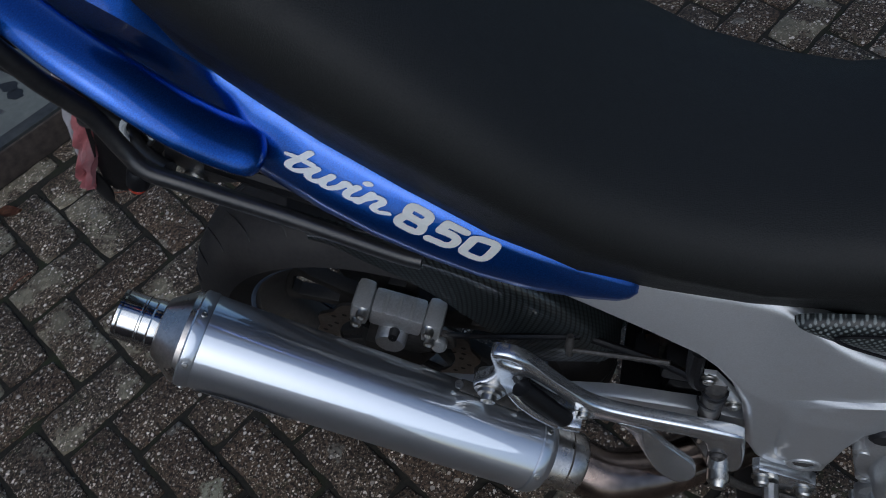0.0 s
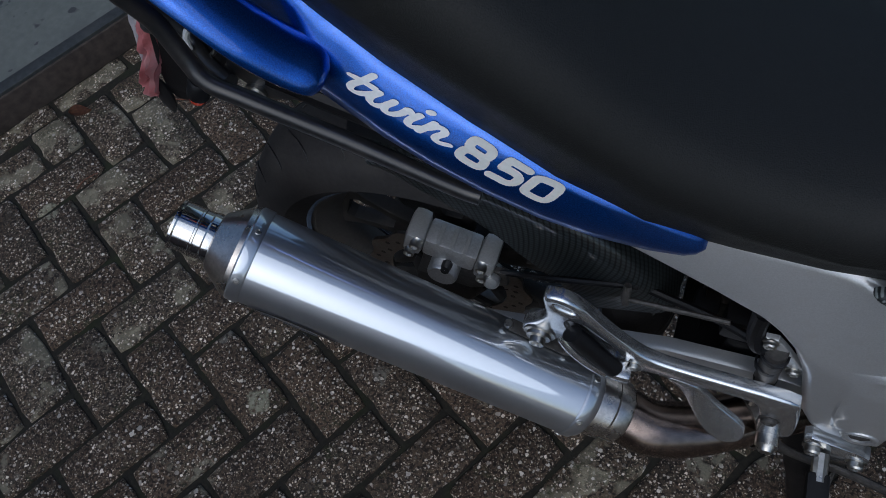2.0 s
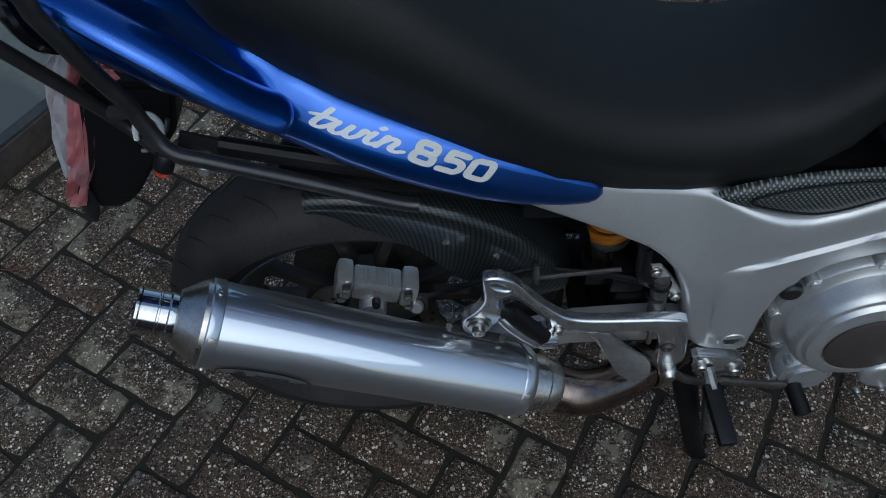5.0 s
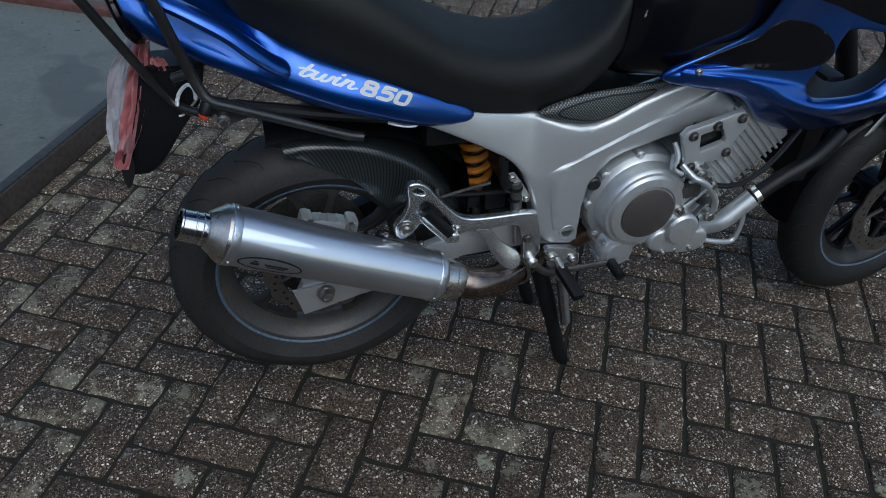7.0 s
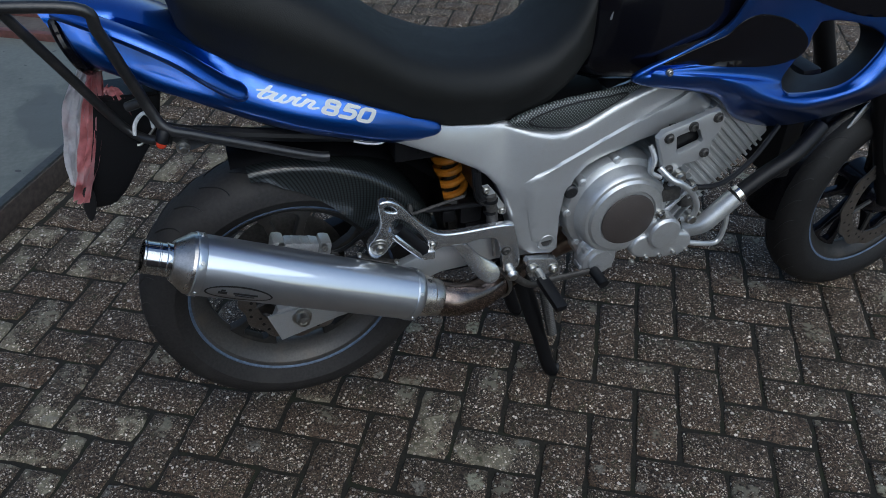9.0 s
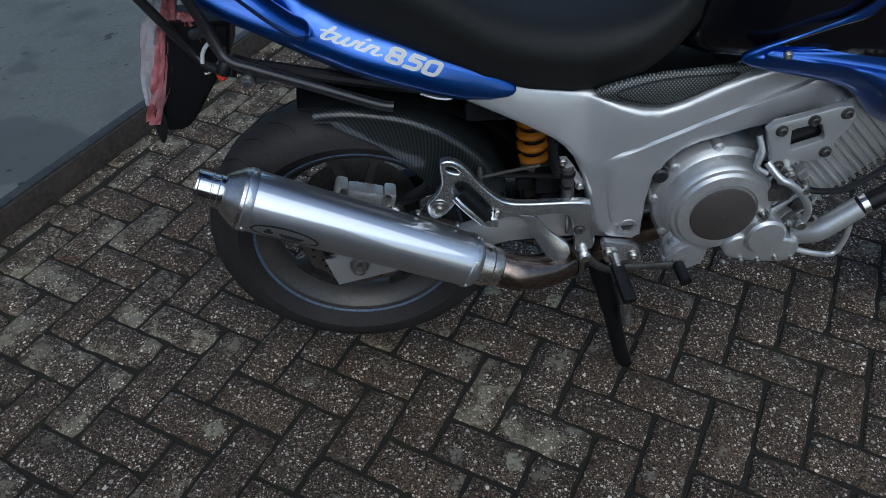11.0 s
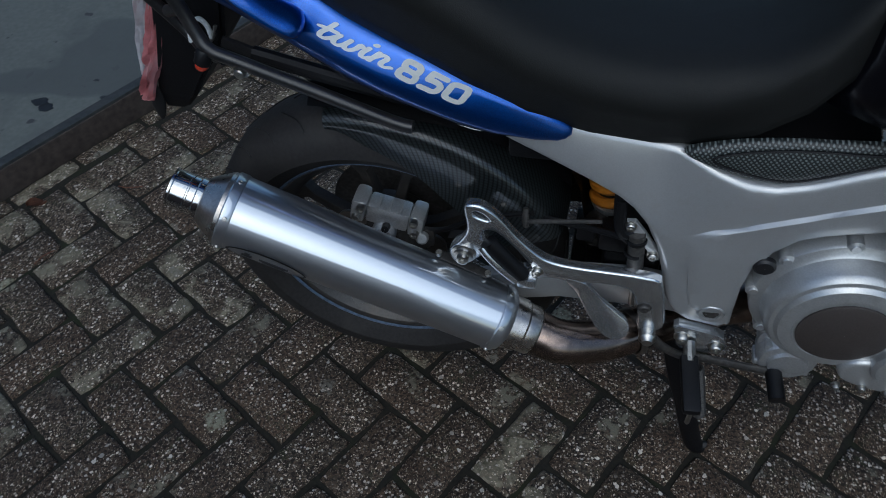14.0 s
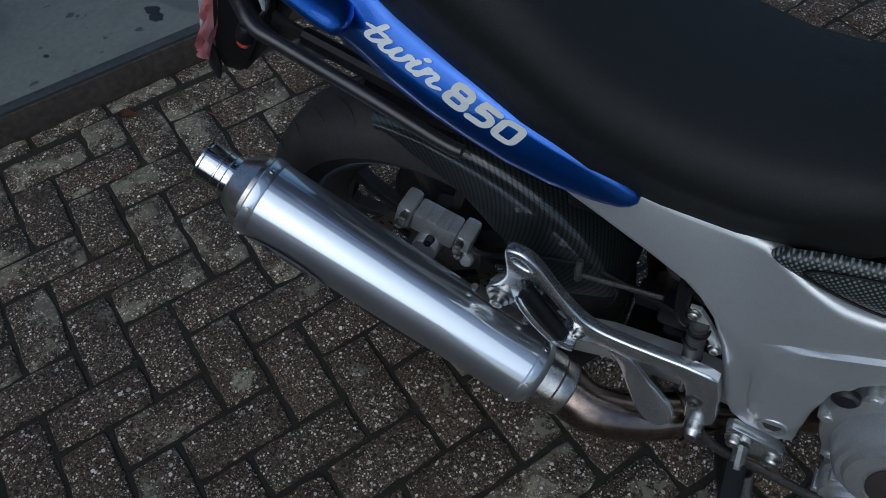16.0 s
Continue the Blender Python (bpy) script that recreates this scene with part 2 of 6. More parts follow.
BOLT = simple("zinc_bolt", (0.5, 0.49, 0.46), 0.3, 1.0, 0.12, 300, 0.0, 0.0, (0.15, 0.12, 0.1, 0.4))
COVER = simple("dark_cover_disc", (0.072, 0.060, 0.055), 0.5, 0.3, 0.15, 400, 0.2)
WHITE = simple("white_decal", (0.72, 0.74, 0.74), 0.4, 0.0, 0.05, 300)
CREAM = simple("cream_decal", (0.6, 0.61, 0.58), 0.4, 0.0, 0.05, 300)
BLACK = simple("black_print", (0.012, 0.012, 0.013), 0.45, 0.0, 0.1, 300)
RED = simple("red_reflector", (0.55, 0.05, 0.02), 0.2, 0.0, 0.1, 300, 0.0, 0.6)
LENS = simple("smoked_lamp_lens", (0.18, 0.18, 0.18), 0.12, 0.0, 0.15, 80, 0.0, 0.8)
PINK = simple("pink_bag", (0.66, 0.25, 0.26), 0.45, 0.0, 0.12, 120, 0.3, 0.1, (0.72, 0.6, 0.6, 0.7))
BAGFILM = simple("pink_white_film", (0.66, 0.26, 0.27), 0.4, 0.0, 0.12, 90, 0.3, 0.2, (0.62, 0.6, 0.63, 0.95))
PALE = simple("white_bag", (0.6, 0.58, 0.6), 0.45, 0.0, 0.1, 120, 0.3, 0.1, (0.65, 0.35, 0.36, 0.6))
CONCRETE = simple("wet_concrete", (0.132, 0.14, 0.122), 0.5, 0.0, 0.12, 60, 0.3, 0.0, (0.095, 0.1, 0.092, 0.7), 0.15)
def stained(mat, scale, amount, colour):
    """Adds sparse dark drips to a surface."""
    n, l = mat.node_tree.nodes, mat.node_tree.links
    b = n["Principled BSDF"]
    src = b.inputs["Base Color"].links[0].from_socket
    pos = n.new("ShaderNodeNewGeometry").outputs["Position"]
    t = n.new("ShaderNodeTexNoise")
    t.inputs["Scale"].default_value, t.inputs["Detail"].default_value = scale, 2
    l.new(pos, t.inputs[0])
    r = n.new("ShaderNodeMapRange")
    r.inputs["From Min"].default_value, r.inputs["From Max"].default_value, r.inputs["To Max"].default_value = amount, amount + 0.03, 0.85
    l.new(t.outputs[0], r.inputs[0])
    x = n.new("ShaderNodeMix")
    x.data_type = "RGBA"
    l.new(r.outputs[0], x.inputs["Factor"]), l.new(src, x.inputs["A"])
    x.inputs["B"].default_value = (*colour, 1)
    l.new(x.outputs["Result"], b.inputs["Base Color"])


stained(CONCRETE, 16, 0.69, (0.03, 0.03, 0.032))
stained(CONCRETE, 34, 0.715, (0.05, 0.05, 0.05))
stained(CONCRETE, 2.2, 0.56, (0.085, 0.09, 0.083))
STRIP = simple("dark_slab_edge", (0.04, 0.043, 0.042), 0.55, 0.1, 0.25, 70, 0.3, 0.0, (0.07, 0.07, 0.065, 0.6))
RUST = simple("rusty_edge_iron", (0.055, 0.042, 0.034), 0.75, 0.1, 0.35, 55, 0.5, 0.0, (0.1, 0.085, 0.07, 0.6))
MOSS = simple("mossy_joint_sand", (0.014, 0.0115, 0.0065), 0.95, 0.0, 0.5, 130, 0.8, 0.0, (0.019, 0.022, 0.007, 0.95))
CARBON = carbon_material()
HOUSE = simple("far_house_brick", (0.2, 0.13, 0.1), 0.85, 0.0, 0.3, 14, 0.3, 0.0, (0.26, 0.2, 0.16, 0.5))
THRESHOLD = simple("weathered_wood_sill", (0.09, 0.07, 0.058), 0.8, 0.0, 0.3, 40, 0.4, 0.0, (0.14, 0.12, 0.1, 0.6))


def weave_material():
    m, n, l, b = nodes_of("carbon_weave")
    co = n.new("ShaderNodeTexCoord").outputs["Object"]
    waves = []
    for turn in (0.75, -0.75):
        mp = n.new("ShaderNodeMapping")
        mp.inputs["Rotation"].default_value = (0, turn, 0)
        l.new(co, mp.inputs[0])
        w = n.new("ShaderNodeTexWave")
        w.inputs["Scale"].default_value, w.inputs["Distortion"].default_value = 66, 0.25
        l.new(mp.outputs[0], w.inputs[0])
        waves.append(w.outputs["Fac"])
    mx = n.new("ShaderNodeMath")
    mx.operation = "MULTIPLY"
    l.new(waves[0], mx.inputs[0]), l.new(waves[1], mx.inputs[1])
    r = n.new("ShaderNodeValToRGB")
    r.color_ramp.elements[0].color, r.color_ramp.elements[1].color = (0.012, 0.015, 0.015, 1), (0.17, 0.19, 0.185, 1)
    r.color_ramp.elements[0].position, r.color_ramp.elements[1].position = 0.15, 0.6
    l.new(mx.outputs[0], r.inputs[0]), l.new(r.outputs[0], b.inputs["Base Color"])
    b.inputs["Roughness"].default_value = 0.4
    bp = n.new("ShaderNodeBump")
    bp.inputs["Strength"].default_value, bp.inputs["Distance"].default_value = 0.25, 0.001
    l.new(mx.outputs[0], bp.inputs["Height"]), l.new(bp.outputs[0], b.inputs["Normal"])
    return m


WEAVE = weave_material()
REDBROWN = simple("red_brown_paint", (0.11, 0.045, 0.038), 0.6, 0.0, 0.3, 40, 0.2, 0.0, (0.06, 0.04, 0.035, 0.6))
CLINKER = brick_material("clinker", (0.063, 0.041, 0.0255), False)
CLINKER_PALE = brick_material("lichen_clinker", (0.065, 0.0455, 0.0295), True)


# ---- mesh helpers ----
def part(name, bm, material, parent, label="", smooth=35):
    """Links a bmesh as one mesh object under a thing or a part."""
    me = bpy.data.meshes.new(name)
    bmesh.ops.recalc_face_normals(bm, faces=bm.faces)
    if smooth:
        for f in bm.faces:
            f.smooth = True
        for e in bm.edges:
            if len(e.link_faces) == 2 and e.calc_face_angle(0) > radians(smooth):
                e.smooth = False
    bm.to_mesh(me)
    bm.free()
    me.materials.append(material)
    ob = new(name, me)
    if parent:
        ob.parent = parent
    if label:
        ob["label"] = label
    return ob


def curve_points(pts, steps=8, closed=False):
    """Points on a smooth curve (Catmull-Rom) through pts."""
    p = [Vector(q) for q in pts]
    k = len(p)
    out = []
    for i in range(k if closed else k - 1):
        a, b, c, d = (p[(i + o) % k] if closed else p[max(0, min(k - 1, i + o))] for o in (-1, 0, 1, 2))
        for s in range(steps):
            t = s / steps
            out.append(0.5 * (2 * b + (c - a) * t + (2 * a - 5 * b + 4 * c - d) * t * t + (3 * b - a - 3 * c + d) * t ** 3))
    if not closed:
        out.append(p[-1])
    return out


def sweep(bm, pts, radius, seg=12, flat=1.0, caps=True, up=(0, 1, 0)):
    """A tube along pts; radius a number or one for each point; flat squeezes it across up."""
    k = len(pts)
    rings = []
    for i, q in enumerate(pts):
        d = (pts[min(k - 1, i + 1)] - pts[max(0, i - 1)]).normalized()
        u = Vector(up)
        u = (u - d * u.dot(d))
        u = u.normalized() if u.length > 1e-4 else d.orthogonal().normalized()
        v = d.cross(u)
        r = radius[i] if isinstance(radius, (list, tuple)) else radius
        rings.append([bm.verts.new(q + r * (flat * math.cos(a) * u + math.sin(a) * v)) for a in (2 * math.pi * s / seg for s in range(seg))])
    skin(bm, rings, True, caps)
    return bm


def skin(bm, rings, closed=True, caps=False):
    for a, b in zip(rings, rings[1:]):
        m = len(a)
        for s in range(m if closed else m - 1):
            bm.faces.new((a[s], a[(s + 1) % m], b[(s + 1) % m], b[s]))
    if caps:
        bm.faces.new(rings[0][::-1])
        bm.faces.new(rings[-1])


def lathe(bm, profile, m, seg=48, caps=False):
    """Turns (radius, along) pairs round the local z axis of m."""
    rings = []
    for r, h in profile:
        rings.append([bm.verts.new(m @ Vector((r * math.cos(a), r * math.sin(a), h))) for a in (2 * math.pi * s / seg for s in range(seg))])
    skin(bm, rings, True, caps)
    return bm


def box(bm, centre, size, m=None, bevel=0.0):
    geo = bmesh.ops.create_cube(bm, size=1.0)
    vs = geo["verts"]
    mm = (m or Matrix()) @ Matrix.Translation(centre) @ Matrix.Diagonal((*size, 1))
    bmesh.ops.transform(bm, matrix=mm, verts=vs)
    if bevel:
        es = list({e for v in vs for e in v.link_edges})
        bmesh.ops.bevel(bm, geom=es, offset=bevel, segments=2, affect="EDGES", profile=0.6)
    return bm


def slab_shape(bm, outline, y0, y1, holes=(), bevel=0.004, m=None, seg=2):
    """A plate in the x-z plane between y0 (the seen side) and y1, with holes and a rounded front edge."""
    m = m or Matrix()
    edges, loops = [], []
    for loop in (outline, *holes):
        vs = [bm.verts.new(Vector((x, y0, z))) for x, z in loop]
        loops.append(vs)
        edges += [bm.edges.new((vs[i], vs[(i + 1) % len(vs)])) for i in range(len(vs))]
    faces = [f for f in bmesh.ops.triangle_fill(bm, use_beauty=True, use_dissolve=False, edges=edges)["geom"] if isinstance(f, bmesh.types.BMFace)]
    ext = bmesh.ops.extrude_face_region(bm, geom=faces)
    top = [v for v in ext["geom"] if isinstance(v, bmesh.types.BMVert)]
    bmesh.ops.translate(bm, verts=top, vec=(0, y1 - y0, 0))
    if bevel:
        border = [e for e in edges if e.is_valid]
        bmesh.ops.bevel(bm, geom=border, offset=bevel, segments=seg, affect="EDGES", profile=0.5)
    if m != Matrix():
        bmesh.ops.transform(bm, matrix=m, verts=bm.verts)
    return bm


def flat_curve(pts, steps=6):
    return [(q.x, q.y) for q in curve_points([(x, z, 0) for x, z in pts], steps, True)]


def inset_loop(loop, by):
    """The loop moved inwards by a small distance (loop anticlockwise or clockwise)."""
    k = len(loop)
    area = sum(loop[i][0] * loop[(i + 1) % k][1] - loop[(i + 1) % k][0] * loop[i][1] for i in range(k))
    side = 1 if area > 0 else -1
    out = []
    for i in range(k):
        a, b, c = Vector(loop[i - 1]), Vector(loop[i]), Vector(loop[(i + 1) % k])
        t = (c - b).normalized() + (b - a).normalized()
        t = t.normalized() if t.length > 1e-6 else (c - b).normalized()
        out.append((b.x - t.y * side * by, b.y + t.x * side * by))
    return out


def dense(loop, step):
    out = []
    for a, b in zip(loop, loop[1:] + loop[:1]):
        k = max(1, int(math.dist(a, b) / step + 0.5))
        out += [(a[0] + (b[0] - a[0]) * s / k, a[1] + (b[1] - a[1]) * s / k) for s in range(k)]
    return out


def to_outline(p, loop):
    """Distance of p to the closed loop."""
    best = 9.0
    for a, b in zip(loop, loop[1:] + loop[:1]):
        ax, ay, bx, by = a[0], a[1], b[0], b[1]
        dx, dy = bx - ax, by - ay
        t = max(0.0, min(1.0, ((p[0] - ax) * dx + (p[1] - ay) * dy) / (dx * dx + dy * dy + 1e-12)))
        best = min(best, math.hypot(p[0] - ax - t * dx, p[1] - ay - t * dy))
    return best


def shell(outline, flank, back, edge, spacing, lines=()):
    """A panel in the x-z plane: flank(x, z, rim) gives the y of its skin, rounded off over edge, closed to y = back."""
    loop = dense(outline, spacing)
    pts = [Vector(p) for p in loop]
    k = len(pts)
    edges = [(i, (i + 1) % k) for i in range(k)]
    for f in (0.12, 0.35, 0.65, 1.0):
        ring = inset_loop(loop, edge * f)
        pts += [Vector(p) for p in ring if abs(to_outline(p, loop) - edge * f) < edge * 0.2]
    for line in lines:
        start = len(pts)
        pts += [Vector(p) for p in line]
        edges += [(start + i, start + i + 1) for i in range(len(line) - 1)]
    xs, zs = [p[0] for p in loop], [p[1] for p in loop]
    fixed = pts[k:]
    x = min(xs)
    row = 0
    while x < max(xs):
        z = min(zs) + (spacing / 2 if row % 2 else 0)
        while z < max(zs):
            if all(math.hypot(x - q.x, z - q.y) > spacing * 0.6 for q in fixed):
                pts.append(Vector((x, z)))
            z += spacing
        x += spacing * 0.87
        row += 1
    vs, _, fs, origin, _, _ = geometry.delaunay_2d_cdt(pts, edges, [], 1, 1e-6)
    bm = bmesh.new()
    bv = []
    for v in vs:
        rim = to_outline(v, loop)
        r = max(0.0, 1 - rim / edge)
        round_off = edge * (1 - math.sqrt(max(0.0, 1 - r * r)))
        bv.append(bm.verts.new((v.x, flank(v.x, v.y, rim) + math.copysign(round_off, back - flank(v.x, v.y, rim)), v.y)))
    for f in fs:
        bm.faces.new([bv[i] for i in f])
    border = [e for e in bm.edges if len(e.link_faces) == 1]
    ext = bmesh.ops.extrude_edge_only(bm, edges=border)["geom"]
    for v in ext:
        if isinstance(v, bmesh.types.BMVert):
            v.co.y = back
    return bm


def facing(x, y, z):
    """A pose whose local z points to the motorcycle's right (-y)."""
    return Matrix.Translation((x, y, z)) @ Euler((radians(90), 0, 0)).to_matrix().to_4x4()


def along(a, b):
    """A pose at a whose local z points to b."""
    return Matrix.Translation(a) @ (Vector(b) - Vector(a)).to_track_quat("Z", "Y").to_matrix().to_4x4()


def bolt(parent, x, y, z, r=0.007, h=0.006, name="bolt", mat=None):
    bm = bmesh.new()
    lathe(bm, [(0.0005, h * 0.5), (r * 0.42, h * 0.5), (r * 0.5, h), (r * 0.8, h), (r, h * 0.75), (r, 0.001), (r * 1.35, 0.0005), (r * 1.35, -0.003)], facing(x, y, z), 14)
    return part(name, bm, mat or BOLT, parent)


# ---- ground ----
TURN = radians(-30.0)
PITCH = 0.105
PAVE = Matrix.Rotation(TURN, 4, "Z") @ Matrix.Translation((0.463, 0.0903, 0))   # paving grid to world
EDGE = -1.66       # the slab's front edge in the paving grid


bm = bmesh.new()
vs = [bm.verts.new((x, y, -0.0075)) for x, y in ((-60, -60), (60, -60), (60, 60), (-60, 60))]
bm.faces.new(vs)
ground = tagged(part("ground", bm, MOSS, None, "dark mossy sand joints of the brick paving"), kind="structure")

bm = bmesh.new()
box(bm, (EDGE - 0.035 - 3.0, 0.9, -0.01), (6.0, 12.0, 0.18), PAVE, 0.004)
slab = tagged(part("concrete_floor", bm, CONCRETE, None, "smooth damp grey concrete floor slab"), kind="structure")
bm = bmesh.new()
box(bm, (EDGE - 0.0175, 0.9, 0.01), (0.034, 12.0, 0.146), PAVE, 0.004)
part("edge_strip", bm, STRIP, slab, "dark weathered cement edge")
bm = bmesh.new()
box(bm, (EDGE + 0.003, 0.9, 0.0), (0.008, 12.0, 0.15), PAVE, 0.002)
part("edge_iron", bm, RUST, slab, "rusty brown edge iron")
bm = bmesh.new()
box(bm, (EDGE - 2.6, 1.67, 0.087), (4.6, 0.2, 0.022), PAVE, 0.004)
sill = part("sill", bm, THRESHOLD, slab, "weathered grey-brown sill lying on the slab")
for y in (1.57, 1.77):
    bm = bmesh.new()
    box(bm, (EDGE - 2.6, y, 0.095), (4.64, 0.035, 0.04), PAVE, 0.006)
    part("sill_bar", bm, REDBROWN, sill, "red-brown painted bar")

OIL = simple("oil_stain", (0.02, 0.021, 0.021), 0.45, 0.0, 0.3, 60)
for x, y, r in ((-1.233, 0.593, 0.022), (-1.203, 0.572, 0.021), (-1.609, 0.587, 0.022), (-1.118, 0.709, 0.008), (-1.056, 0.637, 0.011), (-1.379, 0.32, 0.009)):
    bm = bmesh.new()
    ring = []
    for k in range(22):
        a = 2 * math.pi * k / 22
        q = r * (1 + 0.35 * noise.noise(Vector((math.cos(a) * 1.3 + 9 * x, math.sin(a) * 1.3, 7 * y))))
        ring.append(bm.verts.new((x + 1.15 * q * math.cos(a), y + 0.8 * q * math.sin(a), 0.0808)))
    bm.faces.new(ring)
    part("oil_spot", bm, OIL, slab, "dark oil drop on the concrete", 0)

# plain wall that closes the yard beyond the slab
bm = bmesh.new()
box(bm, (-6.5, 1.0, 1.6), (0.3, 14.0, 3.4), None, 0.02)
tagged(part("wall_west", bm, HOUSE, None, "plain brown brick house wall"), kind="structure")
# unseen low wall added behind the walk to shade the near paving
bm = bmesh.new()
box(bm, (-0.3, -1.9, 0.5), (1.9, 0.2, 1.1), None, 0.02)
tagged(part("shade_wall_south", bm, HOUSE, None, "plain low brown wall behind the walk, added unseen to shade the paving"), kind="structure")

# ---- motorcycle ----
bike = tagged(new("motorcycle"), "blue and silver touring motorcycle on its centre stand on brick paving", "motorcycle")


def Y(d):
    """The place d metres to the right of the middle plane."""
    return YM - d


# -- wheels --
def wheel(x, y, z, radius, width, heading, name, label, paint, rim, rubber):
    """A cast wheel: three pairs of spokes, rim with stripe, tyre, one or two discs."""
    m = Matrix.Translation((x, y, z)) @ Matrix.Rotation(heading, 4, "Z") @ Euler((radians(90), 0, 0)).to_matrix().to_4x4()
    rim_r = 0.218
    hw = width / 2
    bm = bmesh.new()
    prof = [(rim_r + 0.008, -hw * 0.70), (rim_r + 0.010, -hw * 0.64), (rim_r - 0.004, -hw * 0.6), (rim_r - 0.014, -hw * 0.45), (rim_r - 0.03, -hw * 0.2), (rim_r - 0.034, 0)]
    prof = prof + [(r, -h) for r, h in prof[-2::-1]]
    lathe(bm, prof, m, 72)
    wheel_part = part(name, bm, rim, bike, label)
    for side in (1, -1):
        bm = bmesh.new()
        h = side * hw * 0.7
        lathe(bm, [(rim_r + 0.001, h * 0.975), (rim_r + 0.005, h * 1.03), (rim_r + 0.0105, h * 1.01)], m, 72)
        part("rim_stripe", bm, STRIPE, wheel_part, "blue line round the rim flange")
    bm = bmesh.new()
    tyre = [(rim_r + 0.006, hw * 0.70), (rim_r + 0.012, hw * 0.8)]
    for k in range(9):
        a = radians(0 + 90 * k / 8)
        tyre.append((rim_r + 0.034 + (radius - rim_r - 0.034) * math.sin(a), hw * math.cos(a) ** 0.8 if k < 8 else 0.0))
    tyre += [(r, -h) for r, h in tyre[-2::-1]]
    lathe(bm, tyre, m, 96)
    part("tyre", bm, rubber, wheel_part, "worn black tyre")
    # tread cuts and a seam on the sidewall
    bm = bmesh.new()
    for k in range(30):
        a = 2 * math.pi * k / 30
        for side in (1, -1):
            pts = []
            for s in range(6):
                f = s / 5
                ang = radians(42 + 40 * f)
                rr = rim_r + 0.034 + (radius - rim_r - 0.034) * math.sin(ang) + 0.0004
                hh = side * (hw * math.cos(ang) ** 0.8 + 0.0002)
                aa = a + side * 0.02 + 0.16 * f * f
                pts.append(m @ Vector((rr * math.cos(aa), rr * math.sin(aa), hh)))
            sweep(bm, pts, 0.0016, 5, 0.4)
    tagged(part("tread", bm, BLACK, wheel_part), kind="stuff")
    # spokes: five wide blades with a slot in each
    for k in range(5):
        bm = bmesh.new()
        a = 2 * math.pi * k / 5 + 0.3
        turned = m @ Matrix.Rotation(a, 4, "Z")
        blade = [(0.045, -0.022), (0.10, -0.030), (0.155, -0.045), (0.19, -0.07), (0.19, 0.07), (0.155, 0.045), (0.10, 0.030), (0.045, 0.022)]
        slot = [(0.105, -0.012), (0.165, -0.030), (0.176, -0.024), (0.176, 0.024), (0.165, 0.030), (0.105, 0.012)]
        slab_shape(bm, blade, -0.011, 0.011, [slot], 0.004, turned @ Euler((radians(-90), 0, 0)).to_matrix().to_4x4())
        part("spoke", bm, paint, wheel_part)
    bm = bmesh.new()
    lathe(bm, [(0.02, 0.07), (0.045, 0.068), (0.058, 0.05), (0.055, 0.0), (0.062, -0.05), (0.045, -0.068), (0.02, -0.07)], m, 32, True)
    part("hub", bm, paint, wheel_part)
    return wheel_part, m


def brake_disc(parent, m, h, r):
    bm = bmesh.new()
    ring = []
    for rr, hh in ((r, h), (r, h + 0.005), (r * 0.72, h + 0.005), (r * 0.72, h), (r, h)):
        k = 96
        ring.append([bm.verts.new(m @ Vector(((rr + (0.004 * math.cos(a * 12) if rr == r else 0)) * math.cos(a), (rr + (0.004 * math.cos(a * 12) if rr == r else 0)) * math.sin(a), hh))) for a in (2 * math.pi * s / k for s in range(k))])
    skin(bm, ring)
    d = part("brake_disc", bm, DISC, parent, "drilled steel brake disc with a wavy rim")
    bm = bmesh.new()
    for k in range(36):
        a = 2 * math.pi * k / 36
        rr = r * (0.80 + 0.05 * (k % 3))
        lathe(bm, [(0.0005, 0.0), (0.0038, 0.0)], m @ Matrix.Translation((rr * math.cos(a), rr * math.sin(a), h + 0.0056)), 10)
    tagged(part("drill_holes", bm, BLACK, d), kind="stuff")
    for k in range(6):
        a = 2 * math.pi * k / 6
        bm = bmesh.new()
        sweep(bm, [m @ Vector((0.05 * math.cos(a), 0.05 * math.sin(a), h)), m @ Vector((r * 0.76 * math.cos(a + 0.2), r * 0.76 * math.sin(a + 0.2), h))], 0.006, 6)
        part("disc_carrier", bm, WHEEL, d)


rear, rear_m = wheel(RX, YM, RZ, 0.318, 0.15, 0.0, "rear_wheel", "grey cast rear wheel with a blue rim line", WHEEL, RIMGREY, RUBBER)
brake_disc(rear, rear_m, 0.052, 0.122)
front, front_m = wheel(1.55, 0.0, 0.315, 0.315, 0.11, radians(5), "front_wheel", "dark cast front wheel with a blue rim line", GLOSS, WHEEL, FRONT_RUBBER)
brake_disc(front, front_m, 0.06, 0.149)

bm = bmesh.new()
lathe(bm, [(0.05, -0.066), (0.125, -0.066), (0.132, -0.062), (0.125, -0.058), (0.05, -0.058), (0.05, -0.066)], rear_m, 56)
part("sprocket", bm, GREASE, rear, "dark oily rear sprocket")

# -- swingarm and axle --
bm = bmesh.new()
slab_shape(bm, [(-0.075, 0.352), (-0.05, 0.31), (0.08, 0.33), (0.2, 0.365), (0.3, 0.395), (0.45, 0.40), (0.52, 0.39), (0.53, 0.46), (0.42, 0.478), (0.3, 0.468), (0.2, 0.435), (0.06, 0.395), (-0.06, 0.385)], Y(0.115), Y(0.095), bevel=0.006)
swing = part("swingarm", bm, SILVER, bike, "bare aluminium swingarm")
bm = bmesh.new()
slab_shape(bm, [(-0.083, 0.375), (-0.062, 0.303), (0.06, 0.335), (0.06, 0.39)], Y(0.121), Y(0.116), bevel=0.001)
part("adjuster_plate", bm, SILVER, swing, "bright plate over the axle end")
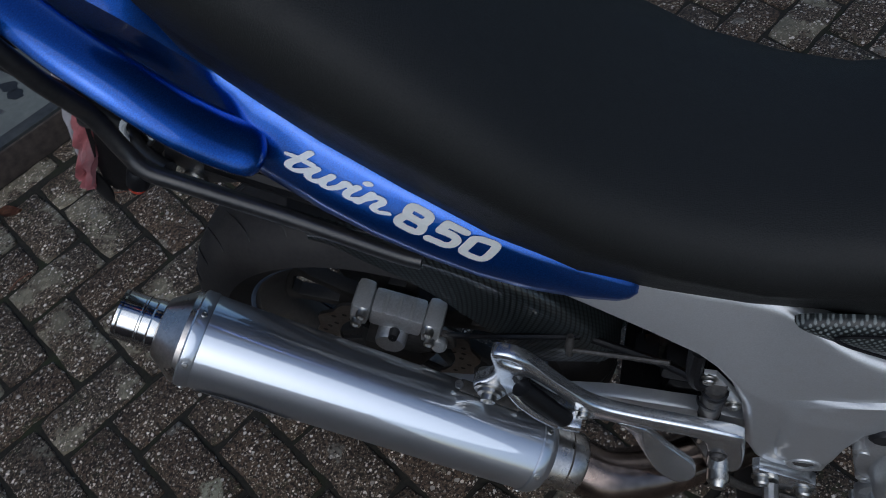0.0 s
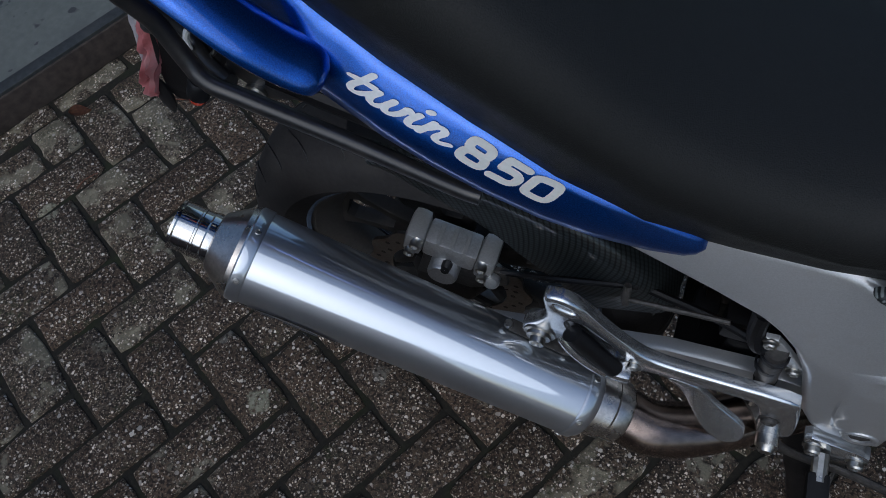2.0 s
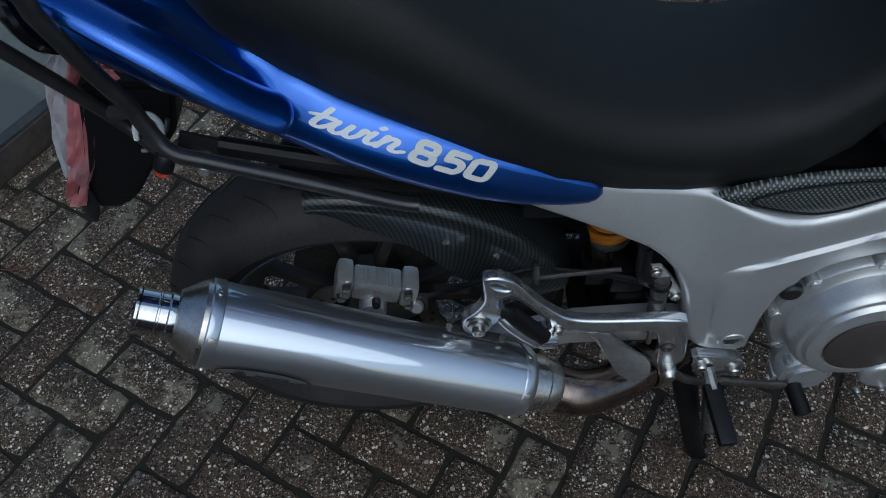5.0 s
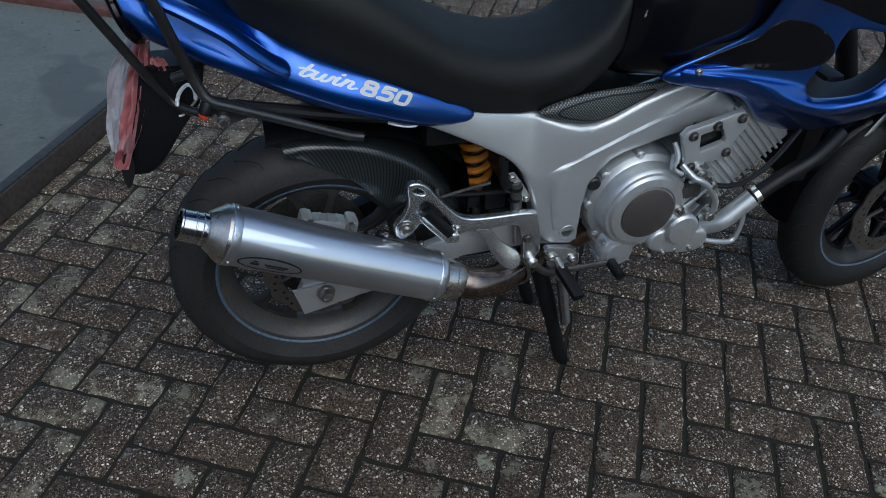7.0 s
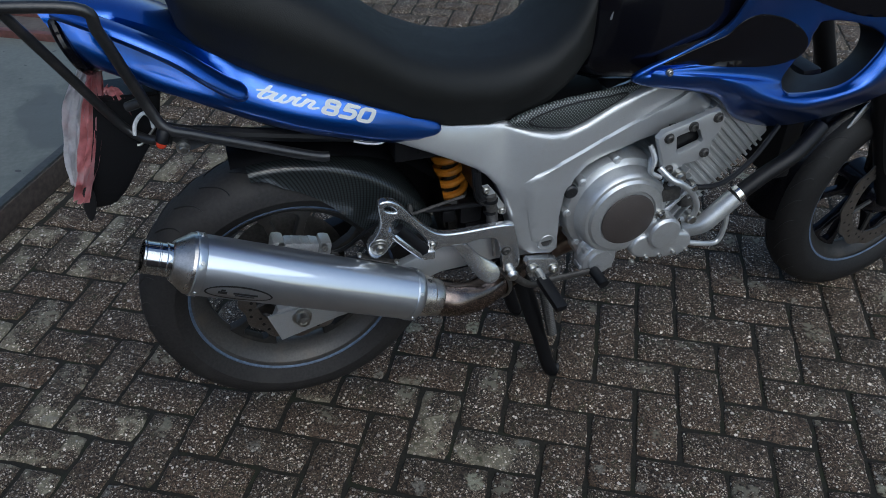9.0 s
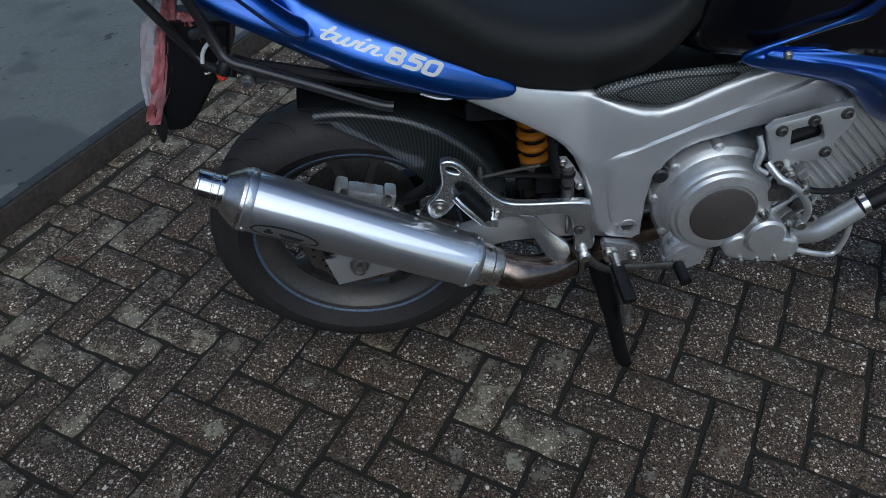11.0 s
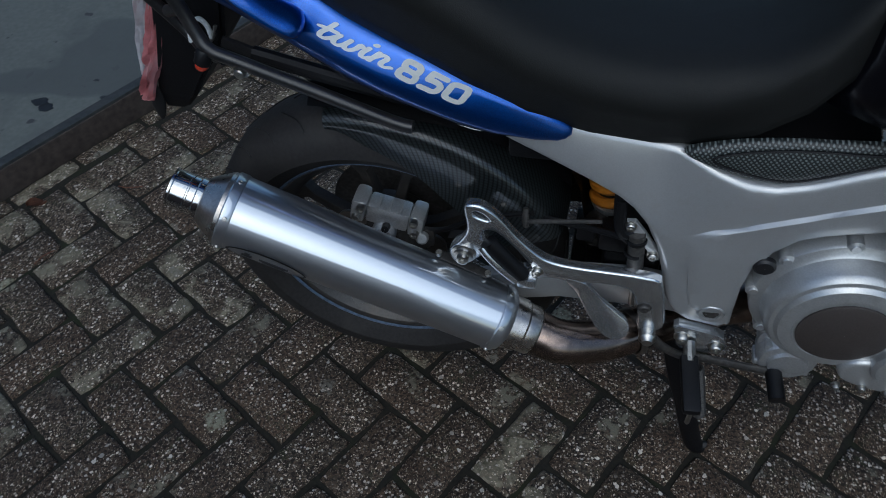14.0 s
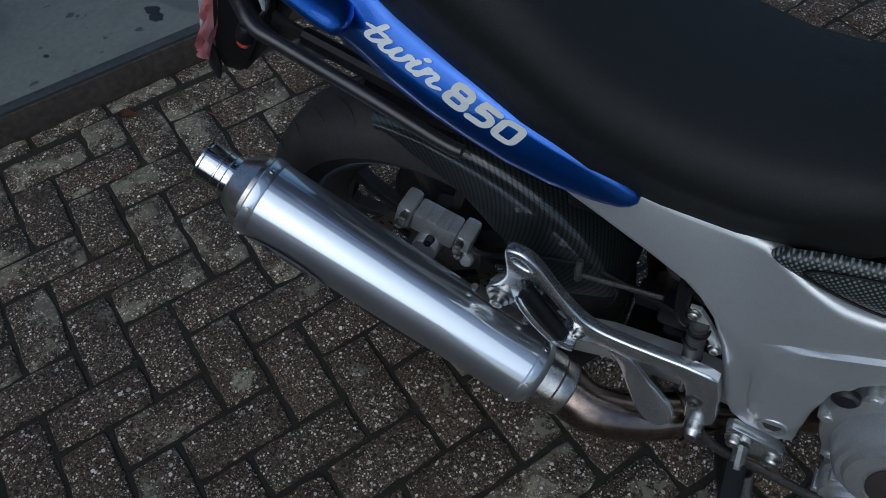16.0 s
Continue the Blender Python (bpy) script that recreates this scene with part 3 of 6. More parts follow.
bm = bmesh.new()
lathe(bm, [(0.0005, 0.018), (0.006, 0.018), (0.0075, 0.022), (0.013, 0.02), (0.0145, 0.006), (0.02, 0.005), (0.021, 0.0)], facing(RX, Y(0.121), RZ - 0.009), 6 * 4)
part("axle_nut", bm, BOLT, swing)
bm = bmesh.new()
box(bm, (0.405, YM - 0.02, 0.465), (0.09, 0.14, 0.06), None, 0.012)
part("cross_member", bm, PLASTIC, swing)
bm = bmesh.new()
slab_shape(bm, [(-0.06, 0.33), (0.1, 0.35), (0.3, 0.41), (0.52, 0.41), (0.52, 0.5), (0.3, 0.49), (0.1, 0.42), (-0.06, 0.39)], Y(-0.09), Y(-0.125), bevel=0.005)
part("far_arm", bm, PLASTIC, swing)

# -- rear caliper --
cal = new("rear_caliper")
cal.parent = bike
cal["label"] = "silver cast rear brake caliper"
cm = Matrix.Translation((0.008, Y(0.06), 0.495)) @ Matrix.Rotation(radians(14), 4, "Y") @ Matrix.Rotation(radians(-6), 4, "X")
bm = bmesh.new()
box(bm, (0, 0, 0), (0.072, 0.04, 0.036), cm, 0.006)
part("body", bm, CAST, cal)
for sx in (-1, 1):
    bm = bmesh.new()
    box(bm, (sx * 0.049, 0, 0.002), (0.026, 0.05, 0.044), cm, 0.009)
    part("end_piece", bm, ENGINE, cal)
bm = bmesh.new()
lathe(bm, [(0.0005, 0.03), (0.019, 0.03), (0.021, 0.026), (0.021, 0.0)], cm @ Matrix.Translation((0.0, -0.005, -0.03)) @ Euler((radians(90), 0, 0)).to_matrix().to_4x4(), 24)
part("piston_housing", bm, CAST, cal)
bm = bmesh.new()
lathe(bm, [(0.0005, 0.014), (0.006, 0.014), (0.0075, 0.0)], cm @ Matrix.Translation((0.002, -0.024, -0.012)) @ Euler((radians(70), 0, 0)).to_matrix().to_4x4(), 12)
part("bleed_cap", bm, BLACK, cal)
bm = bmesh.new()
lathe(bm, [(0.0005, 0.02), (0.008, 0.02), (0.011, 0.016), (0.011, -0.02)], cm @ Matrix.Translation((0.064, -0.012, -0.022)) @ Euler((radians(60), 0, 0)).to_matrix().to_4x4(), 14)
part("slide_pin", bm, ENGINE, cal)
bm = bmesh.new()
slab_shape(bm, [(-0.05, 0.41), (0.03, 0.40), (0.085, 0.44), (0.085, 0.475), (-0.03, 0.48)], Y(0.075), Y(0.066), bevel=0.003)
part("mount", bm, GREASE, cal)
for x, z in ((-0.045, 0.014), (0.045, 0.014), (-0.05, -0.008), (0.05, -0.008)):
    bm = bmesh.new()
    lathe(bm, [(0.0005, 0.006), (0.0035, 0.006), (0.0045, 0.009), (0.007, 0.0085), (0.0075, 0.0), (0.009, -0.002)], cm @ Matrix.Translation((x, -0.024, z)) @ Euler((radians(90), 0, 0)).to_matrix().to_4x4(), 12)
    part("caliper_bolt", bm, BOLT, cal)
for x in (-0.018, 0.0, 0.018):
    bm = bmesh.new()
    box(bm, (x, -0.003, 0.019), (0.006, 0.034, 0.004), cm, 0.0015)
    part("cooling_rib", bm, ENGINE, cal)
bm = bmesh.new()
sweep(bm, curve_points([cm @ Vector((0.066, -0.01, -0.01)), cm @ Vector((0.10, -0.012, 0.01)), Vector((0.16, Y(0.085), 0.53)), Vector((0.25, Y(0.08), 0.555))], 6), 0.0045, 8)
part("brake_hose", bm, PLASTIC, cal, "black brake hose")

# -- hugger over the rear wheel --
bm = bmesh.new()
rings = []
for k in range(29):
    a = radians(100 - 76 * k / 28)
    hw = 0.082 * min(1.0, 0.93 + 0.01 * k)
    flank = float(np.interp(k, (0, 1.5, 4, 7.5, 11, 15, 18.5), (0.003, 0.006, 0.03, 0.047, 0.067, 0.087, 0.095)))
    half = []
    for s in range(1, 21):
        u = s / 20
        if u < 0.45:
            half.append((hw * 0.75 * u / 0.45, 0.342 - 0.005 * (u / 0.45) ** 2))
        elif u < 0.7:
            p = radians(90 * (u - 0.45) / 0.25)
            half.append((hw * (0.75 + 0.25 * math.sin(p)), 0.337 - hw * 0.25 * (1 - math.cos(p))))
        else:
            half.append((hw * (1 - 0.03 * (u - 0.7)), 0.337 - hw * 0.25 - flank * (u - 0.7) / 0.3))
    section = [(-w, r) for w, r in half[::-1]] + [(0.0, 0.342)] + half
    rings.append([bm.verts.new((RX + r * math.cos(a), YM - w, RZ + r * math.sin(a))) for w, r in section])
skin(bm, rings, False)
bmesh.ops.solidify(bm, geom=bm.faces[:], thickness=0.003)
part("hugger", bm, CARBON, bike, "glossy carbon fibre hugger over the rear tyre")

# -- shock --
bm = bmesh.new()
base, top = Vector((0.366, 0.052, 0.512)), Vector((0.350, 0.052, 0.722))
turns = []
ax = (top - base).normalized()
u = ax.cross(Vector((0, 1, 0))).normalized()
v = ax.cross(u)
for k in range(7 * 22 + 1):
    a = 2 * math.pi * k / 22
    turns.append(base + (top - base) * (k / (7 * 22)) + 0.031 * (math.cos(a) * u + math.sin(a) * v))
sweep(bm, turns, 0.0088, 8)
shock = part("shock_spring", bm, ORANGE, bike, "orange coil spring of the rear shock")
bm = bmesh.new()
lathe(bm, [(0.014, -0.03), (0.03, -0.02), (0.03, 0.0), (0.016, 0.004), (0.016, 0.23)], along(base, top), 24, True)
part("damper_body", bm, GREASE, shock)
bm = bmesh.new()
lathe(bm, [(0.012, -0.045), (0.024, -0.042), (0.03, -0.03), (0.036, -0.012), (0.036, -0.008), (0.02, -0.006)], along(base, top), 28, True)
part("spring_collar", bm, CAST, shock, "stained aluminium spring collar")
bm = bmesh.new()
lathe(bm, [(0.008, 0.012), (0.012, 0.014), (0.02, 0.013), (0.022, 0.008), (0.022, -0.03)], facing(0.348, 0.0, 0.47), 24, True)
part("shock_eye", bm, GREASE, shock, "oily lower shock eye")
bm = bmesh.new()
sweep(bm, [Vector((0.238, Y(0.098), 0.552)), Vector((0.29, Y(0.102), 0.566)), Vector((0.352, Y(0.106), 0.58))], 0.0035, 8)
rod = part("adjuster_rod", bm, GREASE, shock, "thin grey adjuster rod")
bm = bmesh.new()
sweep(bm, [Vector((0.238, Y(0.09), 0.573)), Vector((0.238, Y(0.096), 0.557)), Vector((0.24, Y(0.1), 0.543))], [0.0045, 0.006, 0.0045], 10)
part("rod_knob", bm, GREASE, rod)
bm = bmesh.new()
box(bm, (0.388, Y(0.08), 0.655), (0.022, 0.02, 0.15), None, 0.006)
part("reservoir_hose", bm, PLASTIC, shock)

# -- frame --
frame_top = [(0.155, 0.762), (0.21, 0.768), (0.287, 0.768), (0.34, 0.754), (0.39, 0.744), (0.437, 0.736), (0.49, 0.718), (0.53, 0.709), (0.562, 0.708), (0.6, 0.720), (0.655, 0.748), (0.712, 0.773), (0.757, 0.789), (0.80, 0.787), (0.86, 0.755), (0.9, 0.718)]
frame_low = [(0.885, 0.70), (0.83, 0.685), (0.775, 0.67), (0.73, 0.66), (0.685, 0.646), (0.642, 0.634), (0.613, 0.62), (0.588, 0.592), (0.568, 0.56), (0.562, 0.505), (0.564, 0.448), (0.566, 0.415), (0.55, 0.403), (0.5, 0.412), (0.477, 0.427), (0.462, 0.45), (0.447, 0.511), (0.432, 0.565), (0.412, 0.608), (0.39, 0.634), (0.367, 0.652), (0.318, 0.681), (0.261, 0.712), (0.196, 0.746)]


CREASE = [(0.463, 0.606), (0.50, 0.6235), (0.55, 0.644), (0.60, 0.666), (0.65, 0.689), (0.70, 0.711), (0.75, 0.732), (0.80, 0.754), (0.84, 0.771)]


GROOVE = [(0.474, 0.585), (0.478, 0.545), (0.486, 0.495), (0.496, 0.456), (0.512, 0.4475), (0.552, 0.4475)]


LOWER = [(0.196, 0.746), (0.261, 0.714), (0.318, 0.684), (0.373, 0.655), (0.405, 0.629), (0.43, 0.60), (0.5, 0.58)]


def frame_flank(x, z, rim):
    """Half width of the beam: slightly pillowed, with a panel standing proud below the crease."""
    d = 0.134 + 0.005 * (1 - math.exp(-rim / 0.04))
    line = float(np.interp(x, [p[0] for p in CREASE], [p[1] for p in CREASE]))
    if 0.463 < x < 0.845 and z < line - 0.003:
        d += 0.006 * min(1.0, (x - 0.463) / 0.02)
    side = float(np.interp(z, [p[1] for p in GROOVE[3::-1]], [p[0] for p in GROOVE[3::-1]]))
    if x > side + 0.001 and 0.4485 < z < 0.585:
        d += 0.0026   # raised panel over the column
    fold = (x - 0.425) * -0.667 + (z - 0.60) * 0.744   # softly folded back towards the tail
    low = float(np.interp(x, [p[0] for p in LOWER], [p[1] for p in LOWER]))
    f = min(1.0, max(0.0, (0.53 - x) / 0.16))
    lean = 0.26 * max(0.0, z - low) * f * f * (3 - 2 * f)   # the rear strut leans in at the top
    return d - min(0.008, 0.10 * max(0.0, fold + 0.004)) - lean + 0.001


def frame_side(sign, parent_label):
    lines = [CREASE, [(x + 0.002, z - 0.0035) for x, z in CREASE], GROOVE, [(x + 0.003, z + 0.002) for x, z in GROOVE]] if sign > 0 else []
    bm = shell(frame_top + frame_low, lambda x, z, rim: Y(sign * frame_flank(x, z, rim)), Y(0.085 * sign), 0.012, 0.014 if sign > 0 else 0.03, lines)
    return part("frame_beam", bm, SILVER, bike, parent_label, 32)


frame_r = frame_side(1, "silver-painted frame beam")
frame_side(-1, "silver-painted frame beam of the far side")
bm = bmesh.new()
lathe(bm, [(0.0005, 0.002), (0.011, 0.002), (0.013, 0.004), (0.0135, 0.009), (0.018, 0.01), (0.021, 0.006), (0.0215, 0.0)], facing(0.531, Y(0.138), 0.446), 28)
part("pivot_cap", bm, CAST, frame_r, "swingarm pivot cap")
bm = bmesh.new()
lathe(bm, [(0.0005, 0.0058), (0.009, 0.0058), (0.0125, 0.0072)], facing(0.531, Y(0.138), 0.446), 6)
part("pivot_socket", bm, GREASE, frame_r, "dark six-sided socket")
bm = bmesh.new()
lathe(bm, [(0.0005, 0.006), (0.012, 0.006), (0.0155, 0.003), (0.016, -0.004)], facing(0.579, Y(0.142), 0.567), 24)
part("rubber_plug", bm, BLACK, frame_r, "black rubber plug")

# -- carbon knee panel between seat and frame --
bm = bmesh.new()
knee = flat_curve([(0.440, 0.742), (0.49, 0.763), (0.55, 0.774), (0.62, 0.779), (0.735, 0.786), (0.66, 0.743), (0.60, 0.717), (0.555, 0.706), (0.495, 0.717)], 5)
bm.free()
bm = shell(knee, lambda x, z, rim: Y(0.122 + 0.008 * (1 - math.exp(-rim / 0.012)) - 0.10 * max(0.0, z - 0.74)), Y(0.112), 0.005, 0.012)
knee_panel = part("knee_panel", bm, WEAVE, bike, "carbon weave panel above the frame", 60)
bm = bmesh.new()
bead = flat_curve([(0.475, 0.744), (0.52, 0.760), (0.58, 0.769), (0.64, 0.771), (0.69, 0.771), (0.63, 0.742), (0.57, 0.719), (0.51, 0.727)], 5)
rim_line = [Vector((x, Y(0.1305 - 0.10 * max(0.0, z - 0.74)), z)) for x, z in bead]
sweep(bm, rim_line + [rim_line[0]], 0.0018, 6)
part("panel_bead", bm, PLASTIC, knee_panel)

# -- tail section --
stations = [  # x, seat edge z, lower edge z, half width at the bulge, half width at the seat edge, z of the bulge (share)
    (0.297, 0.762, 0.752, 0.122, 0.119, 0.5),
    (0.290, 0.769, 0.743, 0.127, 0.121, 0.5),
    (0.28, 0.775, 0.737, 0.130, 0.123, 0.5),
    (0.25, 0.789, 0.733, 0.134, 0.126, 0.5),
    (0.20, 0.811, 0.737, 0.139, 0.129, 0.5),
    (0.15, 0.832, 0.750, 0.142, 0.127, 0.5),
    (0.10, 0.852, 0.765, 0.140, 0.117, 0.5),
    (0.05, 0.869, 0.778, 0.134, 0.105, 0.5),
    (0.00, 0.888, 0.794, 0.125, 0.093, 0.5),
    (-0.05, 0.912, 0.812, 0.110, 0.080, 0.42),
    (-0.10, 0.945, 0.834, 0.098, 0.074, 0.35),
    (-0.16, 0.985, 0.865, 0.092, 0.068, 0.35),
    (-0.22, 1.015, 0.892, 0.086, 0.060, 0.38),
    (-0.27, 1.030, 0.912, 0.078, 0.052, 0.42),
    (-0.30, 1.032, 0.925, 0.068, 0.045, 0.5),
]
bm = bmesh.new()
rings = []
columns = list(zip(*stations[::-1]))
spots = sorted({s[0] for s in stations} | {-0.24, -0.19, -0.13, -0.07, -0.025}, reverse=True)
for x, zt, zb, wb, wt, f in ((x, *(float(np.interp(x, columns[0], c)) for c in columns[1:])) for x in spots):
    zm = zb + (zt - zb) * f
    half = [(wt * 0.55, zt + 0.012), (wt, zt), (wt + (wb - wt) * 0.55, zt - (zt - zm) * 0.4), (wb, zm + (zt - zm) * 0.12), (wb, zm - (zm - zb) * 0.35), (wb - 0.012, zb + (zm - zb) * 0.25), (wb - 0.028, zb), (wb * 0.5, zb + 0.004)]
    pocket = math.sin(math.pi * min(1.0, max(0.0, (x + 0.27) / 0.20)))   # hollow under the grab handle
    for k, (inward, down) in {2: (0.018, 0.012), 3: (0.024, 0.0), 4: (0.010, 0.0)}.items():
        half[k] = (half[k][0] - inward * pocket, half[k][1] - down * pocket)
    back = max(0.0, -(x + 0.2)) * 0.35
    ring = [bm.verts.new((x - back * (z - 0.96) / 0.06, Y(w), z)) for w, z in half] + [bm.verts.new((x - back * (z - 0.96) / 0.06, Y(-w), z)) for w, z in half[::-1]]
    rings.append(ring)
skin(bm, rings, True, True)
bmesh.ops.subdivide_edges(bm, edges=bm.edges[:], cuts=1, smooth=0.6, use_grid_fill=True)
tail = part("tail_panel", bm, BLUE, bike, "metallic blue tail panel with white lettering", 60)
# grab handle standing off the tail
bm = bmesh.new()
handle = curve_points([(-0.31, Y(0.05), 1.03), (-0.25, Y(0.085), 1.012), (-0.20, Y(0.105), 0.99), (-0.15, Y(0.116), 0.96), (-0.11, Y(0.118), 0.925), (-0.078, Y(0.113), 0.896), (-0.050, Y(0.106), 0.877)], 6)
thick = [0.0115 + 0.0035 * min(1.0, k / 24) for k in range(33)] + [0.0148, 0.0138, 0.0112, 0.006]
sweep(bm, handle, thick, 16, 1.9)
part("grab_handle", bm, BLUE, tail, "moulded blue grab handle")
bm = bmesh.new()
sweep(bm, curve_points([(0.13, Y(0.104), 0.75), (0.155, Y(0.110), 0.744), (0.18, Y(0.112), 0.742), (0.20, Y(0.108), 0.75)], 5), 0.003, 8, 1.6)
part("tail_bracket", bm, CAST, bike, "bright bracket strip under the tail")


def laid_on(bm, m, parent):
    """Lays flat letters, posed by m, onto the flank of parent."""
    for v in bm.verts:
        q = m @ v.co
        hit, place, nrm, _ = parent.ray_cast(q, (0, 1, 0))
        v.co = place + nrm * 0.0012 if hit else q + Vector((0, 0.9, 0))


def script_lettering(strokes, wide, high, x, z, tilt, shear, pen, mat, parent, label="white script lettering"):
    """A hand-drawn script word: round pen strokes merged into one flat sheet."""
    pts, faces = [], []
    for stroke in strokes:
        line = curve_points([(u, v, 0) for u, v in stroke], 7)
        for a, b in zip(line, line[1:]):
            d = (b - a).normalized()
            side = Vector((-d.y, d.x, 0)) * pen
            faces.append(list(range(len(pts), len(pts) + 4)))
            pts += [(a + side).to_2d(), (a - side).to_2d(), (b - side).to_2d(), (b + side).to_2d()]
        for q in line[::2] + line[-1:]:
            faces.append(list(range(len(pts), len(pts) + 12)))
            pts += [Vector((q.x + pen * math.cos(math.pi * k / 6), q.y + pen * math.sin(math.pi * k / 6))) for k in range(12)]
    vs, _, fs, _, _, inside = geometry.delaunay_2d_cdt(pts, [], faces, 1, 1e-5)
    bm = bmesh.new()
    bv = [bm.verts.new((wide * v.x + shear * high * v.y, high * v.y, 0.0)) for v in vs]
    for f, owners in zip(fs, inside):
        if owners:
            bm.faces.new([bv[k] for k in f])
    bmesh.ops.delete(bm, geom=[v for v in bm.verts if not v.link_faces], context="VERTS")
    laid_on(bm, Matrix.Translation((x, -1.0, z)) @ Matrix.Rotation(radians(tilt), 4, "Y") @ Euler((radians(90), 0, 0)).to_matrix().to_4x4(), parent)
    return part("lettering", bm, mat, parent, label)


SCRIPT = [  # pen strokes of the script word, in x-heights
    [(0.42, 1.62), (0.30, 1.1), (0.16, 0.5), (0.22, 0.12), (0.46, 0.12), (0.70, 0.5), (0.92, 0.98)],
    [(-0.1, 0.98), (0.25, 1.04), (0.72, 1.04)],
    [(0.92, 0.98), (0.82, 0.5), (0.9, 0.16), (1.12, 0.12), (1.32, 0.45), (1.44, 0.95)],
    [(1.44, 0.95), (1.34, 0.5), (1.42, 0.16), (1.64, 0.14), (1.84, 0.5), (1.92, 0.92), (2.1, 0.8)],
    [(2.3, 0.98), (2.18, 0.5), (2.22, 0.16), (2.42, 0.1), (2.62, 0.36)],
    [(2.44, 1.36), (2.5, 1.42)],
    [(2.8, 0.98), (2.72, 0.6), (2.62, 0.06)],
    [(2.7, 0.45), (2.9, 0.86), (3.12, 0.94), (3.22, 0.76), (3.14, 0.4), (3.16, 0.14), (3.36, 0.06), (3.6, 0.24)],
]
script_lettering(SCRIPT, 0.0288, 0.0124, -0.036, 0.868, 17, 0.6, 0.135, WHITE, tail)
EIGHT = [[(0.30, 0.53), (0.14, 0.60), (0.12, 0.80), (0.22, 0.90), (0.56, 0.90), (0.68, 0.80), (0.66, 0.60), (0.52, 0.53), (0.30, 0.53), (0.12, 0.45), (0.08, 0.20), (0.20, 0.10), (0.58, 0.10), (0.70, 0.20), (0.68, 0.44), (0.52, 0.53)]]
FIVE = [[(0.74, 0.90), (0.50, 0.90), (0.22, 0.90)], [(0.22, 0.90), (0.19, 0.75), (0.17, 0.57)], [(0.17, 0.57), (0.38, 0.59), (0.58, 0.57), (0.70, 0.46), (0.68, 0.22), (0.54, 0.10), (0.30, 0.10), (0.06, 0.10)]]
NOUGHT = [[(0.20, 0.90), (0.58, 0.90), (0.70, 0.80), (0.72, 0.50), (0.70, 0.20), (0.58, 0.10), (0.20, 0.10), (0.08, 0.20), (0.07, 0.50), (0.09, 0.80), (0.20, 0.90)]]
for k, digit in enumerate((EIGHT, FIVE, NOUGHT)):
    turn = radians(20)
    script_lettering(digit, 0.034, 0.0238, 0.070 + 0.032 * k * math.cos(turn), 0.832 - 0.032 * k * math.sin(turn), 20, 0.36, 0.128, CREAM, tail, "cream block numeral")

# tail lamp
bm = bmesh.new()
rings = []
for x, ww, hh in ((-0.285, 0.066, 0.05), (-0.303, 0.064, 0.049), (-0.310, 0.052, 0.04), (-0.313, 0.03, 0.02)):
    rings.append([bm.verts.new((x - 0.35 * hh * math.sin(a), YM + ww * math.cos(a), 0.972 + hh * math.sin(a))) for a in (2 * math.pi * s / 24 for s in range(24))])
skin(bm, rings, True, True)
lamp = part("tail_lamp", bm, LENS, bike, "smoked round tail lamp lens")
bm = bmesh.new()
ring = [Vector((-0.307 - 0.35 * 0.056 * math.sin(a), YM + 0.073 * math.cos(a), 0.972 + 0.056 * math.sin(a))) for a in (2 * math.pi * s / 32 for s in range(33))]
sweep(bm, ring, 0.0095, 10, 1.0, False, up=(1, 0, 0))
part("lamp_rim", bm, GLOSS, lamp, "black lamp rim")

# -- seat --
seat_line = [  # x, lower edge z, half width low, crown z, half width high
    (-0.150, 1.035, 0.046, 1.075, 0.05), (-0.140, 0.988, 0.060, 1.09, 0.075), (-0.118, 0.958, 0.068, 1.096, 0.092), (-0.08, 0.928, 0.074, 1.095, 0.105), (0.0, 0.888, 0.093, 1.07, 0.125),
    (0.08, 0.859, 0.112, 1.03, 0.138), (0.16, 0.828, 0.127, 0.975, 0.143), (0.24, 0.783, 0.126, 0.916, 0.143), (0.32, 0.754, 0.113, 0.881, 0.138), (0.40, 0.740, 0.105, 0.865, 0.133),
    (0.46, 0.744, 0.102, 0.866, 0.126), (0.52, 0.78, 0.119, 0.880, 0.122), (0.57, 0.815, 0.113, 0.925, 0.116), (0.605, 0.86, 0.105, 0.985, 0.105), (0.625, 0.92, 0.09, 1.03, 0.085)]
bm = bmesh.new()
rings = []
for x, zl, wl, zc, wh in seat_line:
    h = zc - zl
    half = [(0.0, zl - 0.01), (wl * 0.9, zl - 0.004), (wl, zl), (wl + (wh - wl) * 0.4, zl + h * 0.25), (wh, zl + h * 0.52), (wh * 0.98, zl + h * 0.7), (wh * 0.86, zl + h * 0.88), (wh * 0.6, zl + h * 0.97), (wh * 0.3, zl + h)]
    ring = [bm.verts.new((x, Y(w), z)) for w, z in half] + [bm.verts.new((x, YM, zc + 0.002))] + [bm.verts.new((x, Y(-w), z)) for w, z in half[:0:-1]]
    rings.append(ring)
skin(bm, rings, True, True)
bmesh.ops.subdivide_edges(bm, edges=bm.edges[:], cuts=1, smooth=0.8, use_grid_fill=True)
part("seat", bm, VINYL, bike, "black vinyl two-level seat", 80)

